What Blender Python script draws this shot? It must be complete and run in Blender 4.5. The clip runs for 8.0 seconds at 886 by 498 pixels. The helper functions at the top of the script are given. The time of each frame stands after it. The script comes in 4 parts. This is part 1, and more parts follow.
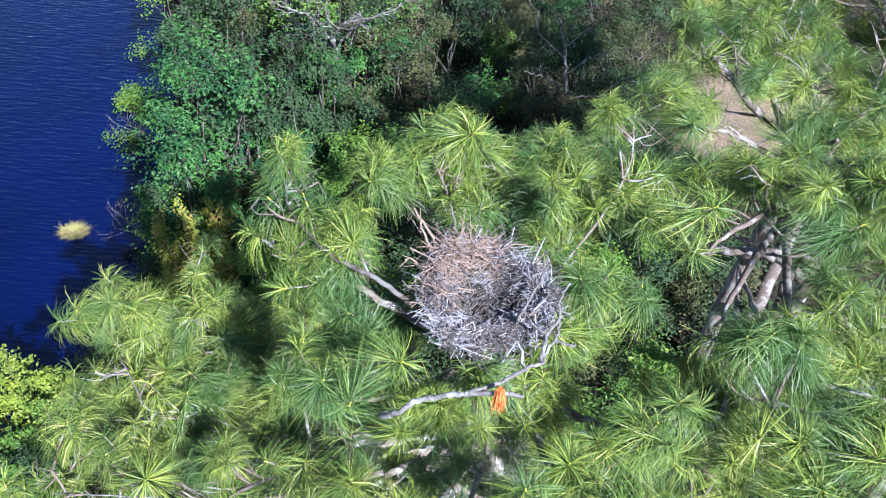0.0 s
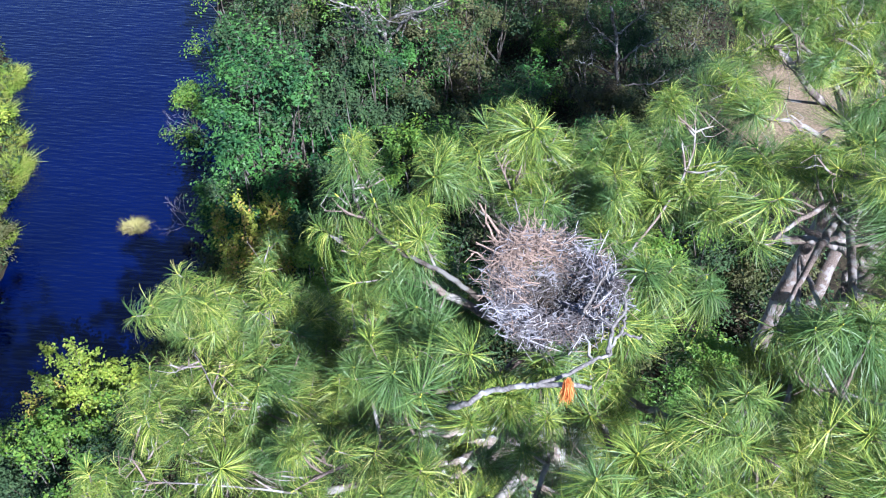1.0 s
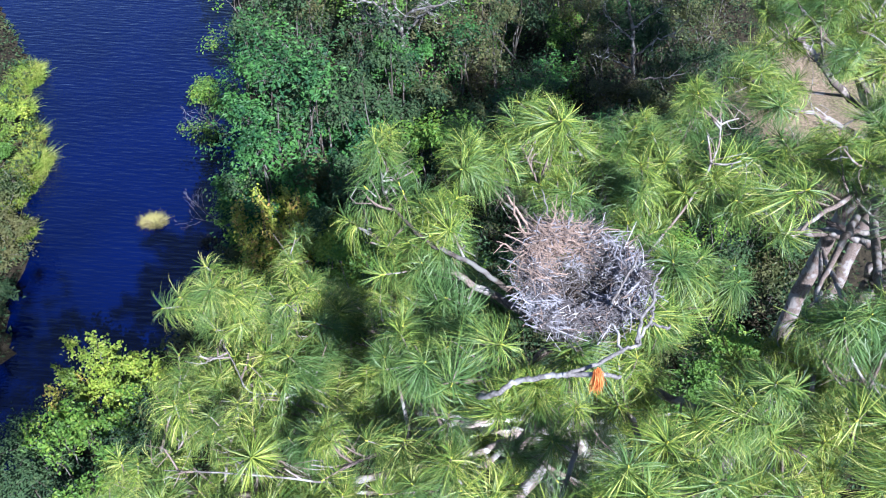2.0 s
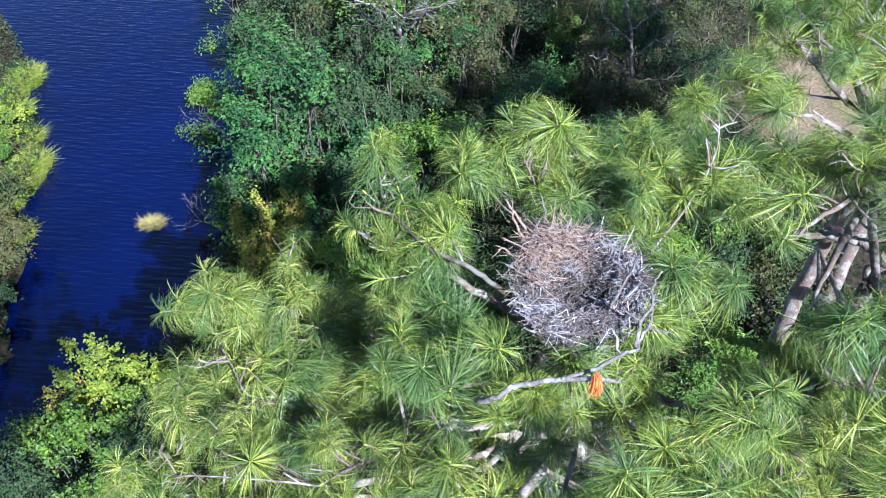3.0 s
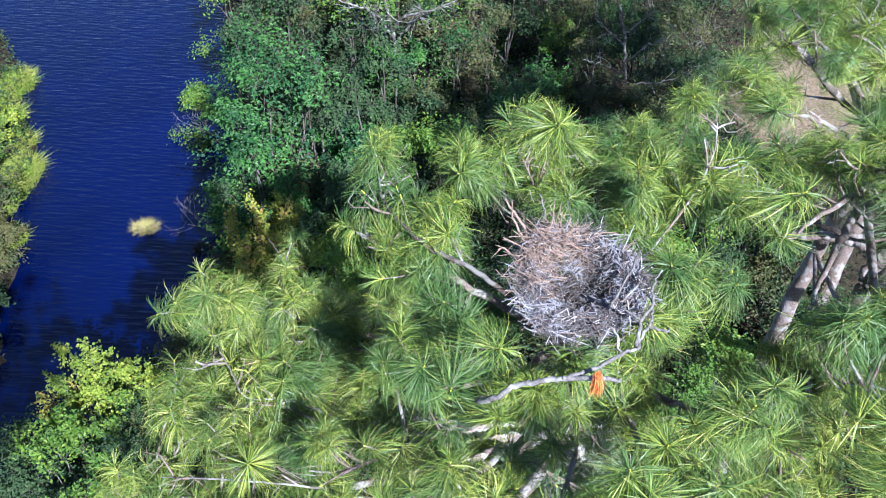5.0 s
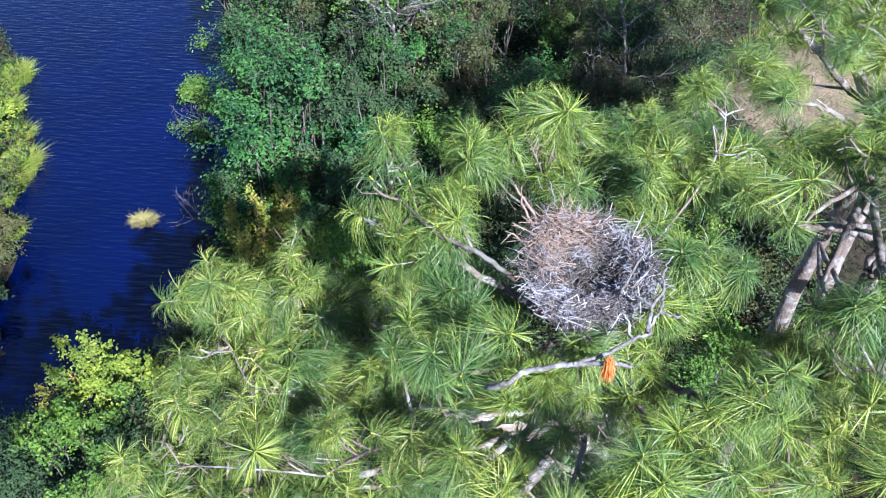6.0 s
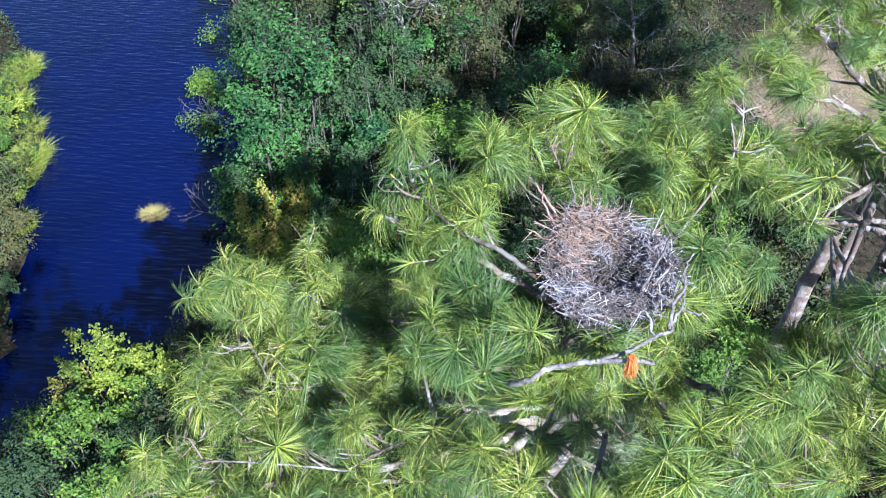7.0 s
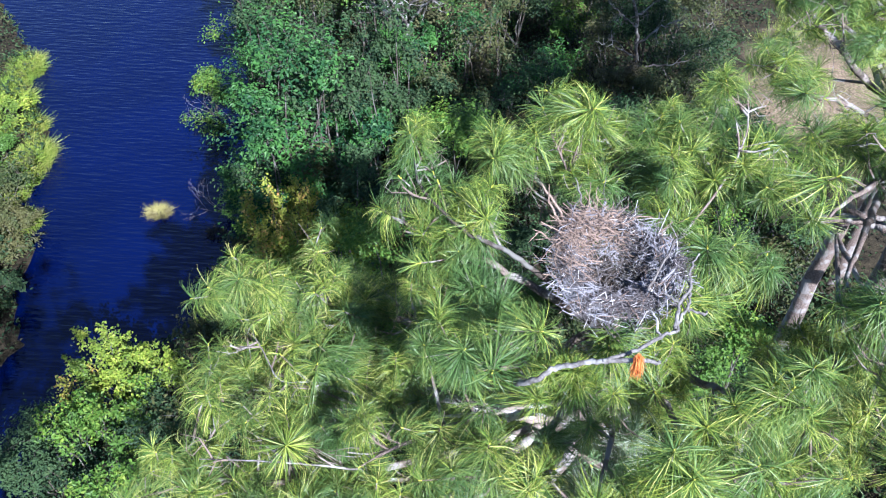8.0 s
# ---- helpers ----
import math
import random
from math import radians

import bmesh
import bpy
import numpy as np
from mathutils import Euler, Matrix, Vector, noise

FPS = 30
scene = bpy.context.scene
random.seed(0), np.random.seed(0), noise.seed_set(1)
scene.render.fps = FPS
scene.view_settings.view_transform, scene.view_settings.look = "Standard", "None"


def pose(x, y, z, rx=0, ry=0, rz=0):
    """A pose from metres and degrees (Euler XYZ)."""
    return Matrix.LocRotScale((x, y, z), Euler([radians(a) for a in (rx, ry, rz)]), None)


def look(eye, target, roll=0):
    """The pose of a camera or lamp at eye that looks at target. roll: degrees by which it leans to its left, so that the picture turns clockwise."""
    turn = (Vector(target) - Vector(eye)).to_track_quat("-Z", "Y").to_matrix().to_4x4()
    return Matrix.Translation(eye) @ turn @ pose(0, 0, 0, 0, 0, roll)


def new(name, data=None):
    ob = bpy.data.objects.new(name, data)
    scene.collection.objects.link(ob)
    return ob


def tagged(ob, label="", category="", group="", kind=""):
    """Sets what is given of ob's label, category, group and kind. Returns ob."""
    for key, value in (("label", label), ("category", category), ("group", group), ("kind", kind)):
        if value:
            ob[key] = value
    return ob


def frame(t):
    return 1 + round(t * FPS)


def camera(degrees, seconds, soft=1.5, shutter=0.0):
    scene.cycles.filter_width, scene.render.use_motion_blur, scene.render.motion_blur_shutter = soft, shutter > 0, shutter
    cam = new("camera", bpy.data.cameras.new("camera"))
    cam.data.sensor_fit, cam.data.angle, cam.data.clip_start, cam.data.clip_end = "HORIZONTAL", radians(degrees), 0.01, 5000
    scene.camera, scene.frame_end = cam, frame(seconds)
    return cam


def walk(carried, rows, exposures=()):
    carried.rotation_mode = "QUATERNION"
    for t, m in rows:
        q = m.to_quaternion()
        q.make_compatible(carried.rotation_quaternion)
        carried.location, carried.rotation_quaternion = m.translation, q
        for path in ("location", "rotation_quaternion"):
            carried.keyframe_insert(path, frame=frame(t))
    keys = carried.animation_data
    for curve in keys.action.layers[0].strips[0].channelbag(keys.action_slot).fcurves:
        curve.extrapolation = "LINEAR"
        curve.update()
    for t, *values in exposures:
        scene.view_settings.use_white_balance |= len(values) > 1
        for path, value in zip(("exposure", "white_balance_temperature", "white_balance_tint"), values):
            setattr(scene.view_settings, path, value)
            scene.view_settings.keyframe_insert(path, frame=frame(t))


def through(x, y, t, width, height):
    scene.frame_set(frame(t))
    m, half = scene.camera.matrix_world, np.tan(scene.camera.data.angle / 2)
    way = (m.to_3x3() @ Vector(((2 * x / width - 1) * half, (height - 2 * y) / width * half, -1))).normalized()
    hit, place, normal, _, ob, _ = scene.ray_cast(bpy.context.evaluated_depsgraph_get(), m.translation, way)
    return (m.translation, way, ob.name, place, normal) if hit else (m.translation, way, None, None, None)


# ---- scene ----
cam = camera(53.0, 8.0, soft=1.15)
# seconds, place of the eye, what it looks at, roll
PATH = [
    (0.0, (0.305, 0.133, 16.695), (0.322, 1.615, 15.351), 5.0),
    (0.1, (0.279, 0.109, 16.707), (0.263, 1.581, 15.354), 4.0),
    (0.2, (0.265, 0.095, 16.714), (0.230, 1.562, 15.355), 3.4),
    (0.5, (0.233, 0.066, 16.729), (0.157, 1.521, 15.359), 2.1),
    (1.0, (0.165, 0.055, 16.801), (0.077, 1.514, 15.436), 1.6),
    (1.5, (0.083, 0.020, 16.819), (-0.017, 1.484, 15.459), 1.5),
    (2.0, (0.038, -0.028, 16.828), (-0.076, 1.421, 15.455), 0.8),
    (3.5, (0.034, 0.002, 16.868), (-0.074, 1.454, 15.497), 0.9),
    (4.0, (0.033, 0.006, 16.882), (-0.072, 1.467, 15.520), 0.9),
    (4.5, (0.013, -0.009, 16.861), (-0.087, 1.451, 15.498), 1.0),
    (6.0, (-0.120, -0.062, 16.721), (-0.204, 1.392, 15.351), 1.5),
    (6.5, (-0.192, -0.077, 16.748), (-0.275, 1.368, 15.368), 1.6),
    (7.0, (-0.262, -0.080, 16.797), (-0.353, 1.360, 15.412), 1.2),
    (7.5, (-0.298, -0.087, 16.832), (-0.395, 1.348, 15.443), 1.0),
    (8.0, (-0.293, -0.098, 16.865), (-0.391, 1.335, 15.473), 0.8),
]
EXPOSURE, KELVIN = 1.80, 5600.0
walk(cam, [(t, look(eye, target, roll)) for t, eye, target, roll in PATH],
     exposures=[(0.0, EXPOSURE, KELVIN, 19.0)])

# ---- world, sun ----
SUN_FROM = Vector((0.39, -0.685, 0.62)).normalized()      # towards the sun: behind the eye, to its right
world = bpy.data.worlds.new("sky")
scene.world = world
world.use_nodes = True
wn = world.node_tree.nodes
sky = wn.new("ShaderNodeTexSky")
sky.sky_type, sky.sun_disc = "NISHITA", False
sky.sun_elevation = math.asin(SUN_FROM.z)
sky.sun_rotation = math.atan2(SUN_FROM.x, SUN_FROM.y)
sky.air_density, sky.dust_density, sky.ozone_density = 1.0, 0.2, 3.0
wn["Background"].inputs["Strength"].default_value = 0.05
world.node_tree.links.new(sky.outputs[0], wn["Background"].inputs["Color"])
sun = new("sun", bpy.data.lights.new("sun", "SUN"))
sun.data.energy, sun.data.angle, sun.data.color = 5.0, radians(0.53), (1.0, 0.97, 0.92)
sun.matrix_basis = look(SUN_FROM * 60, (0, 0, 0))


# ---- materials ----
def material(name, rough=0.8, spec=0.3):
    m = bpy.data.materials.new(name)
    m.use_nodes = True
    bsdf = m.node_tree.nodes["Principled BSDF"]
    bsdf.inputs["Roughness"].default_value = rough
    bsdf.inputs["Specular IOR Level"].default_value = spec
    return m, m.node_tree.nodes, m.node_tree.links, bsdf


def ramp(nodes, links, source, stops):
    r = nodes.new("ShaderNodeValToRGB")
    while len(r.color_ramp.elements) < len(stops):
        r.color_ramp.elements.new(0.5)
    for e, (p, c) in zip(r.color_ramp.elements, stops):
        e.position, e.color = p, (*c, 1)
    links.new(source, r.inputs[0])
    return r.outputs[0]


def noise_node(nodes, links, scale, detail=4, coords="position", stretch=None):
    n = nodes.new("ShaderNodeTexNoise")
    n.inputs["Scale"].default_value, n.inputs["Detail"].default_value = scale, detail
    if coords == "position":
        src = nodes.new("ShaderNodeNewGeometry").outputs["Position"]
    else:
        src = nodes.new("ShaderNodeTexCoord").outputs["Object"]
    if stretch:
        mp = nodes.new("ShaderNodeMapping")
        mp.inputs["Scale"].default_value = stretch
        links.new(src, mp.inputs[0])
        src = mp.outputs[0]
    links.new(src, n.inputs["Vector"])
    return n.outputs["Fac"]


def mix_colour(nodes, links, a, b, fac, mode="MIX"):
    mx = nodes.new("ShaderNodeMix")
    mx.data_type, mx.blend_type = "RGBA", mode
    for sock, v in ((mx.inputs[6], a), (mx.inputs[7], b), (mx.inputs[0], fac)):
        if isinstance(v, tuple):
            sock.default_value = (*v, 1)
        elif isinstance(v, float):
            sock.default_value = v
        else:
            links.new(v, sock)
    return mx.outputs[2]


def bump(nodes, links, bsdf, height, strength, distance):
    b = nodes.new("ShaderNodeBump")
    b.inputs["Strength"].default_value, b.inputs["Distance"].default_value = strength, distance
    links.new(height, b.inputs["Height"])
    links.new(b.outputs[0], bsdf.inputs["Normal"])


def foliage(name, stops, through=0.35, rough=0.5, patch=None, patch_scale=1.2, gloss=0.22):
    """Leaves: colour by leaf, patches of another tint, some light let through."""
    m, n, l, bsdf = material(name, rough, gloss)
    geo = n.new("ShaderNodeNewGeometry")
    col = ramp(n, l, geo.outputs["Random Per Island"], stops)
    if patch:
        f = ramp(n, l, noise_node(n, l, patch_scale, 3), [(0.42, (0, 0, 0)), (0.62, (1, 1, 1))])
        col = mix_colour(n, l, col, patch, f)
    l.new(col, bsdf.inputs["Base Color"])
    tr = n.new("ShaderNodeBsdfTranslucent")
    l.new(mix_colour(n, l, col, (1.0, 0.95, 0.35), 1.0, "MULTIPLY"), tr.inputs["Color"])
    ms = n.new("ShaderNodeMixShader")
    ms.inputs[0].default_value = through
    l.new(bsdf.outputs[0], ms.inputs[1])
    l.new(tr.outputs[0], ms.inputs[2])
    l.new(ms.outputs[0], n["Material Output"].inputs[0])
    return m


def bark(name, dark, light, lichen=None, scale=14, lift=0.012):
    """Scaly bark plates with dark furrows, and pale lichen in patches."""
    m, n, l, bsdf = material(name, 0.9, 0.15)
    vor = n.new("ShaderNodeTexVoronoi")
    vor.feature = "DISTANCE_TO_EDGE"
    vor.inputs["Scale"].default_value = scale
    geo = n.new("ShaderNodeNewGeometry")
    l.new(geo.outputs["Position"], vor.inputs["Vector"])
    plate = ramp(n, l, vor.outputs["Distance"], [(0.0, dark), (0.16, light)])
    fine = ramp(n, l, noise_node(n, l, scale * 3, 5), [(0.3, tuple(c * 0.55 for c in light)), (0.7, tuple(min(1, c * 1.25) for c in light))])
    col = mix_colour(n, l, plate, fine, 0.5)
    if lichen:
        f = ramp(n, l, noise_node(n, l, 5.0, 5), [(0.5, (0, 0, 0)), (0.58, (1, 1, 1))])
        col = mix_colour(n, l, col, lichen, f)
    l.new(col, bsdf.inputs["Base Color"])
    bump(n, l, bsdf, vor.outputs["Distance"], 0.8, lift)
    return m


NEEDLE_STOPS = [(0.0, (0.033, 0.085, 0.021)), (0.4, (0.115, 0.20, 0.033)), (0.8, (0.30, 0.37, 0.058)), (1.0, (0.52, 0.50, 0.18))]
NEEDLE = foliage("pine_needles", NEEDLE_STOPS, 0.2, 0.42, (0.068, 0.14, 0.042), 1.5, 0.35)
NEEDLE_WHITE = foliage("splashed_needles", [(0.0, (0.08, 0.15, 0.05)), (0.45, (0.24, 0.32, 0.18)), (1.0, (0.54, 0.58, 0.50))], 0.15, 0.6, (0.16, 0.26, 0.12), 3.0, 0.2)
BUD, _n, _l, _b = material("pine_bud", 0.6)
_l.new(ramp(_n, _l, noise_node(_n, _l, 30), [(0.3, (0.24, 0.26, 0.03)), (0.7, (0.40, 0.40, 0.06))]), _b.inputs["Base Color"])
DEAD_NEEDLE = foliage("dead_needles", [(0.0, (0.45, 0.13, 0.03)), (0.6, (0.62, 0.21, 0.06)), (1.0, (0.55, 0.27, 0.10))], 0.15, 0.7)
BARK = bark("pine_bark", (0.045, 0.036, 0.03), (0.17, 0.138, 0.12), (0.23, 0.22, 0.21), 22)
BARK_DARK = bark("shrub_bark", (0.02, 0.017, 0.014), (0.07, 0.06, 0.05), (0.12, 0.12, 0.11), 22, 0.006)
TWIG = bark("pine_twig", (0.08, 0.062, 0.05), (0.18, 0.145, 0.122), (0.25, 0.245, 0.228), 40, 0.003)
GREYWOOD = bark("weathered_wood", (0.04, 0.038, 0.036), (0.14, 0.13, 0.122), (0.24, 0.245, 0.235), 26, 0.008)
DEAD_BARK = bark("lichened_bark", (0.05, 0.05, 0.05), (0.15, 0.145, 0.14), (0.28, 0.285, 0.28), 24, 0.008)
STICK = bark("nest_stick", (0.025, 0.025, 0.028), (0.12, 0.112, 0.114), (0.25, 0.255, 0.28), 30, 0.003)
SPLASH = bark("whitewashed_stick", (0.20, 0.20, 0.20), (0.50, 0.50, 0.51), None, 30, 0.003)
LIMB_BARK = bark("flaking_bark", (0.02, 0.018, 0.016), (0.12, 0.10, 0.09), (0.30, 0.27, 0.25), 12, 0.015)
WHITE_BARK = bark("splashed_bark", (0.08, 0.068, 0.06), (0.27, 0.225, 0.20), (0.48, 0.48, 0.47), 20, 0.010)
STICK_WARM = bark("new_stick", (0.08, 0.058, 0.048), (0.27, 0.205, 0.165), None, 36, 0.003)


def ground_material():
    """Near-black soil outside a clearing strewn with dry pine straw."""
    m, n, l, bsdf = material("pine_straw_ground", 0.95, 0.1)
    a = ramp(n, l, noise_node(n, l, 1.1, 6), [(0.3, (0.07, 0.075, 0.03)), (0.45, (0.15, 0.125, 0.08)), (0.6, (0.22, 0.165, 0.115)), (0.75, (0.27, 0.21, 0.16))])
    b = ramp(n, l, noise_node(n, l, 14, 8), [(0.35, (0.05, 0.045, 0.025)), (0.5, (0.17, 0.135, 0.085)), (0.68, (0.36, 0.28, 0.20))])
    straw = mix_colour(n, l, a, b, 0.55)
    dark_soil = ramp(n, l, noise_node(n, l, 6, 6), [(0.3, (0.012, 0.011, 0.008)), (0.7, (0.045, 0.038, 0.024))])
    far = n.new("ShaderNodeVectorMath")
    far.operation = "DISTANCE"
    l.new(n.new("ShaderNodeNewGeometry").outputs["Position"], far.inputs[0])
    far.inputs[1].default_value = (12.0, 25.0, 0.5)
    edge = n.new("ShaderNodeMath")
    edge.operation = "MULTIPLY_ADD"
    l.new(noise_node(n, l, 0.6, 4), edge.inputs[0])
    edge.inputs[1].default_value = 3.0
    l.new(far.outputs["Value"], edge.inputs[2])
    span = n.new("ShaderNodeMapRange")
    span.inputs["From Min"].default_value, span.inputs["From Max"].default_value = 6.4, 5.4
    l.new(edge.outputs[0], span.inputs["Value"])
    l.new(mix_colour(n, l, dark_soil, straw, span.outputs[0]), bsdf.inputs["Base Color"])
    bump(n, l, bsdf, noise_node(n, l, 22, 6), 0.9, 0.05)
    return m


def water_material():
    m, n, l, bsdf = material("canal_water", 0.04, 0.5)
    bsdf.inputs["IOR"].default_value = 1.46
    col = ramp(n, l, noise_node(n, l, 0.16, 3), [(0.35, (0.0002, 0.0018, 0.020)), (0.65, (0.0004, 0.0034, 0.038))])
    l.new(col, bsdf.inputs["Base Color"])
    w1 = noise_node(n, l, 3.8, 2, "position", (0.38, 1.9, 1.0))
    bump(n, l, bsdf, w1, 0.32, 0.10)
    return m


GROUND, WATER = ground_material(), water_material()
LEAF_BLUE = foliage("maple_leaves", [(0, (0.010, 0.04, 0.02)), (0.6, (0.022, 0.08, 0.03)), (1, (0.05, 0.14, 0.04))], 0.25, 0.5, (0.065, 0.18, 0.037), 0.7)
LEAF_BRIGHT = foliage("bright_leaves", [(0, (0.05, 0.13, 0.02)), (0.6, (0.11, 0.22, 0.03)), (1, (0.22, 0.30, 0.05))], 0.3, 0.5, (0.07, 0.15, 0.03), 1.0)
LEAF_YELLOW = foliage("yellow_leaves", [(0, (0.13, 0.21, 0.025)), (0.6, (0.24, 0.33, 0.04)), (1, (0.38, 0.42, 0.08))], 0.3, 0.5, (0.10, 0.17, 0.03), 1.3)
LEAF_GOLD = foliage("golden_leaves", [(0, (0.16, 0.20, 0.03)), (0.5, (0.30, 0.30, 0.05)), (0.8, (0.42, 0.33, 0.09)), (1, (0.48, 0.26, 0.09))], 0.3, 0.5, (0.22, 0.28, 0.04), 2.2)
LEAF_OLIVE = foliage("scrub_leaves", [(0, (0.020, 0.038, 0.014)), (0.6, (0.045, 0.070, 0.024)), (1, (0.10, 0.12, 0.045))], 0.25, 0.55, (0.085, 0.088, 0.034), 0.8)
LEAF_DARK = foliage("oak_leaves", [(0, (0.012, 0.032, 0.018)), (0.7, (0.03, 0.06, 0.028)), (1, (0.065, 0.10, 0.04))], 0.2, 0.6, (0.045, 0.085, 0.035), 0.8, 0.1)
LEAF_BROWN = foliage("brown_leaves", [(0, (0.035, 0.034, 0.02)), (0.6, (0.07, 0.062, 0.036)), (1, (0.13, 0.10, 0.06))], 0.2, 0.7, (0.085, 0.095, 0.04), 0.9)
GRASS = foliage("marsh_grass", [(0, (0.13, 0.20, 0.03)), (0.6, (0.24, 0.31, 0.05)), (1, (0.40, 0.38, 0.13))], 0.3, 0.5, (0.16, 0.26, 0.04), 1.5)
STRAW = foliage("dry_grass", [(0, (0.10, 0.09, 0.035)), (0.6, (0.17, 0.155, 0.065)), (1, (0.28, 0.25, 0.13))], 0.25, 0.6, (0.28, 0.27, 0.10), 3.0)


# ---- mesh building ----
class Heap:
    """Gathers points and faces and turns them into one mesh."""

    def __init__(self):
        self.v, self.f, self.m, self.n = [], [], [], 0

    def add(self, v, f, slot=0):
        v = np.asarray(v, float).reshape(-1, 3)
        for face in f:
            face = np.asarray(face)
            self.f.append((face + self.n).reshape(-1, face.shape[-1]))
            self.m.append(np.full(len(self.f[-1]), slot))
        self.v.append(v)
        self.n += len(v)

    def mesh(self, name, materials, smooth=True):
        me = bpy.data.meshes.new(name)
        v = np.concatenate(self.v)
        loops = np.concatenate([f.ravel() for f in self.f])
        sizes = np.concatenate([np.full(len(f), f.shape[1]) for f in self.f])
        me.vertices.add(len(v))
        me.vertices.foreach_set("co", v.astype(np.float32).ravel())
        me.loops.add(len(loops))
        me.loops.foreach_set("vertex_index", loops.astype(np.int32))
        me.polygons.add(len(sizes))
        me.polygons.foreach_set("loop_start", np.r_[0, np.cumsum(sizes)[:-1]].astype(np.int32))
        me.polygons.foreach_set("material_index", np.concatenate(self.m).astype(np.int32))
        me.polygons.foreach_set("use_smooth", np.full(len(sizes), smooth))
        for mat in materials:
            me.materials.append(mat)
        me.update(calc_edges=True)
        me.validate()
        return me


def part(name, me, parent=None, label=""):
    ob = new(name, me)
    if parent is not None:
        ob.parent = parent
    return tagged(ob, label) if label else ob


def unit(v):
    v = np.asarray(v, float)
    return v / (np.linalg.norm(v, axis=-1, keepdims=True) + 1e-9)


def curve_points(ctrl, n, rng=None, wobble=0.0):
    """A smooth line through the control points, in n steps."""
    c = np.asarray(ctrl, float)
    if len(c) == 2:
        p = c[0] + (c[1] - c[0]) * np.linspace(0, 1, n)[:, None]
    else:
        c = np.vstack([2 * c[0] - c[1], c, 2 * c[-1] - c[-2]])
        u = np.linspace(0, len(c) - 3 - 1e-6, n)
        i = u.astype(int)
        t = (u - i)[:, None]
        a, b, d, e = c[i], c[i + 1], c[i + 2], c[i + 3]
        p = 0.5 * (2 * b + (d - a) * t + (2 * a - 5 * b + 4 * d - e) * t ** 2 + (3 * b - a - 3 * d + e) * t ** 3)
    if rng is not None and wobble:
        w = rng.normal(0, wobble, p.shape)
        w[0] = 0
        p = p + w
    return p


def tube(heap, p, r0, r1, sides=6, slot=0, rough=0.0, rng=None):
    p = np.asarray(p, float)
    n = len(p)
    d = unit(np.gradient(p, axis=0))
    up = np.where(np.abs(d[:, 2:3]) < 0.9, [[0, 0, 1.0]], [[1.0, 0, 0]])
    a = unit(np.cross(d, up))
    b = np.cross(d, a)
    ang = np.linspace(0, 2 * np.pi, sides, endpoint=False)
    r = (r0 + (r1 - r0) * np.linspace(0, 1, n))[:, None, None]
    if rough and rng is not None:
        r = r * (1 + rng.normal(0, rough, (n, sides, 1)))
    ring = p[:, None] + r * (np.cos(ang)[None, :, None] * a[:, None] + np.sin(ang)[None, :, None] * b[:, None])
    idx = np.arange(n * sides).reshape(n, sides)
    nxt = np.roll(idx, -1, 1)
    quads = np.stack([idx[:-1], nxt[:-1], nxt[1:], idx[1:]], -1).reshape(-1, 4)
    v = np.vstack([ring.reshape(-1, 3), p[-1] + d[-1] * r1])
    tip = np.stack([idx[-1], nxt[-1], np.full(sides, n * sides)], -1)
    heap.add(v, [quads, tip], slot)


def leaves(heap, centre, normal, size, rng, slim=0.5, slot=0):
    """Folded leaves: two halves along a midrib."""
    n = len(centre)
    t = unit(np.cross(normal, rng.normal(size=(n, 3))))
    b = np.cross(normal, t)
    s = (size * rng.uniform(0.6, 1.3, n))[:, None]
    fold = normal * s * 0.12
    p0, p2 = centre - t * s * 0.5, centre + t * s * 0.5 - normal * s * 0.1
    p1, p3 = centre + b * s * slim * 0.5 + fold, centre - b * s * slim * 0.5 + fold
    v = np.stack([p0, p1, p2, p3], 1).reshape(-1, 3)
    k = np.arange(n)[:, None] * 4
    heap.add(v, [np.vstack([k + [0, 1, 2], k + [0, 2, 3]])], slot)


# ---- ground and water ----
RIGHT_Y, RIGHT_X = (-60, 4, 9, 12.6, 13.8, 16, 18, 20, 23, 28, 31, 60, 200), (-16, -9.8, -9.4, -8.7, -7.5, -7.2, -7.1, -7.6, -8.0, -9.9, -10.8, -20, -70)
LEFT_Y, LEFT_X = (-60, 4, 9, 13, 14.5, 16, 18, 20, 22, 23.3, 25, 29, 31, 60, 200), (-22, -13.5, -12.6, -11.4, -12.2, -12.3, -13.5, -13.6, -14.4, -15.7, -15.9, -19.0, -20.3, -34, -90)


def ground_height(x, y):
    """Metres over the water: banks that rise from the canal's two shores, and gentle swells."""
    into = np.minimum(np.interp(y, RIGHT_Y, RIGHT_X) - x, x - np.interp(y, LEFT_Y, LEFT_X))
    swell = 0.12 * np.sin(x * 0.9 + 1.3 * np.sin(y * 0.5)) + 0.1 * np.sin(y * 1.1 + 0.7 * x)
    land = np.clip(-into, 0, 3) / 3
    return np.where(into > 0, -0.12 - 0.5 * np.clip(into, 0, 2), 0.02 + 0.55 * land ** 0.7 + swell * land)


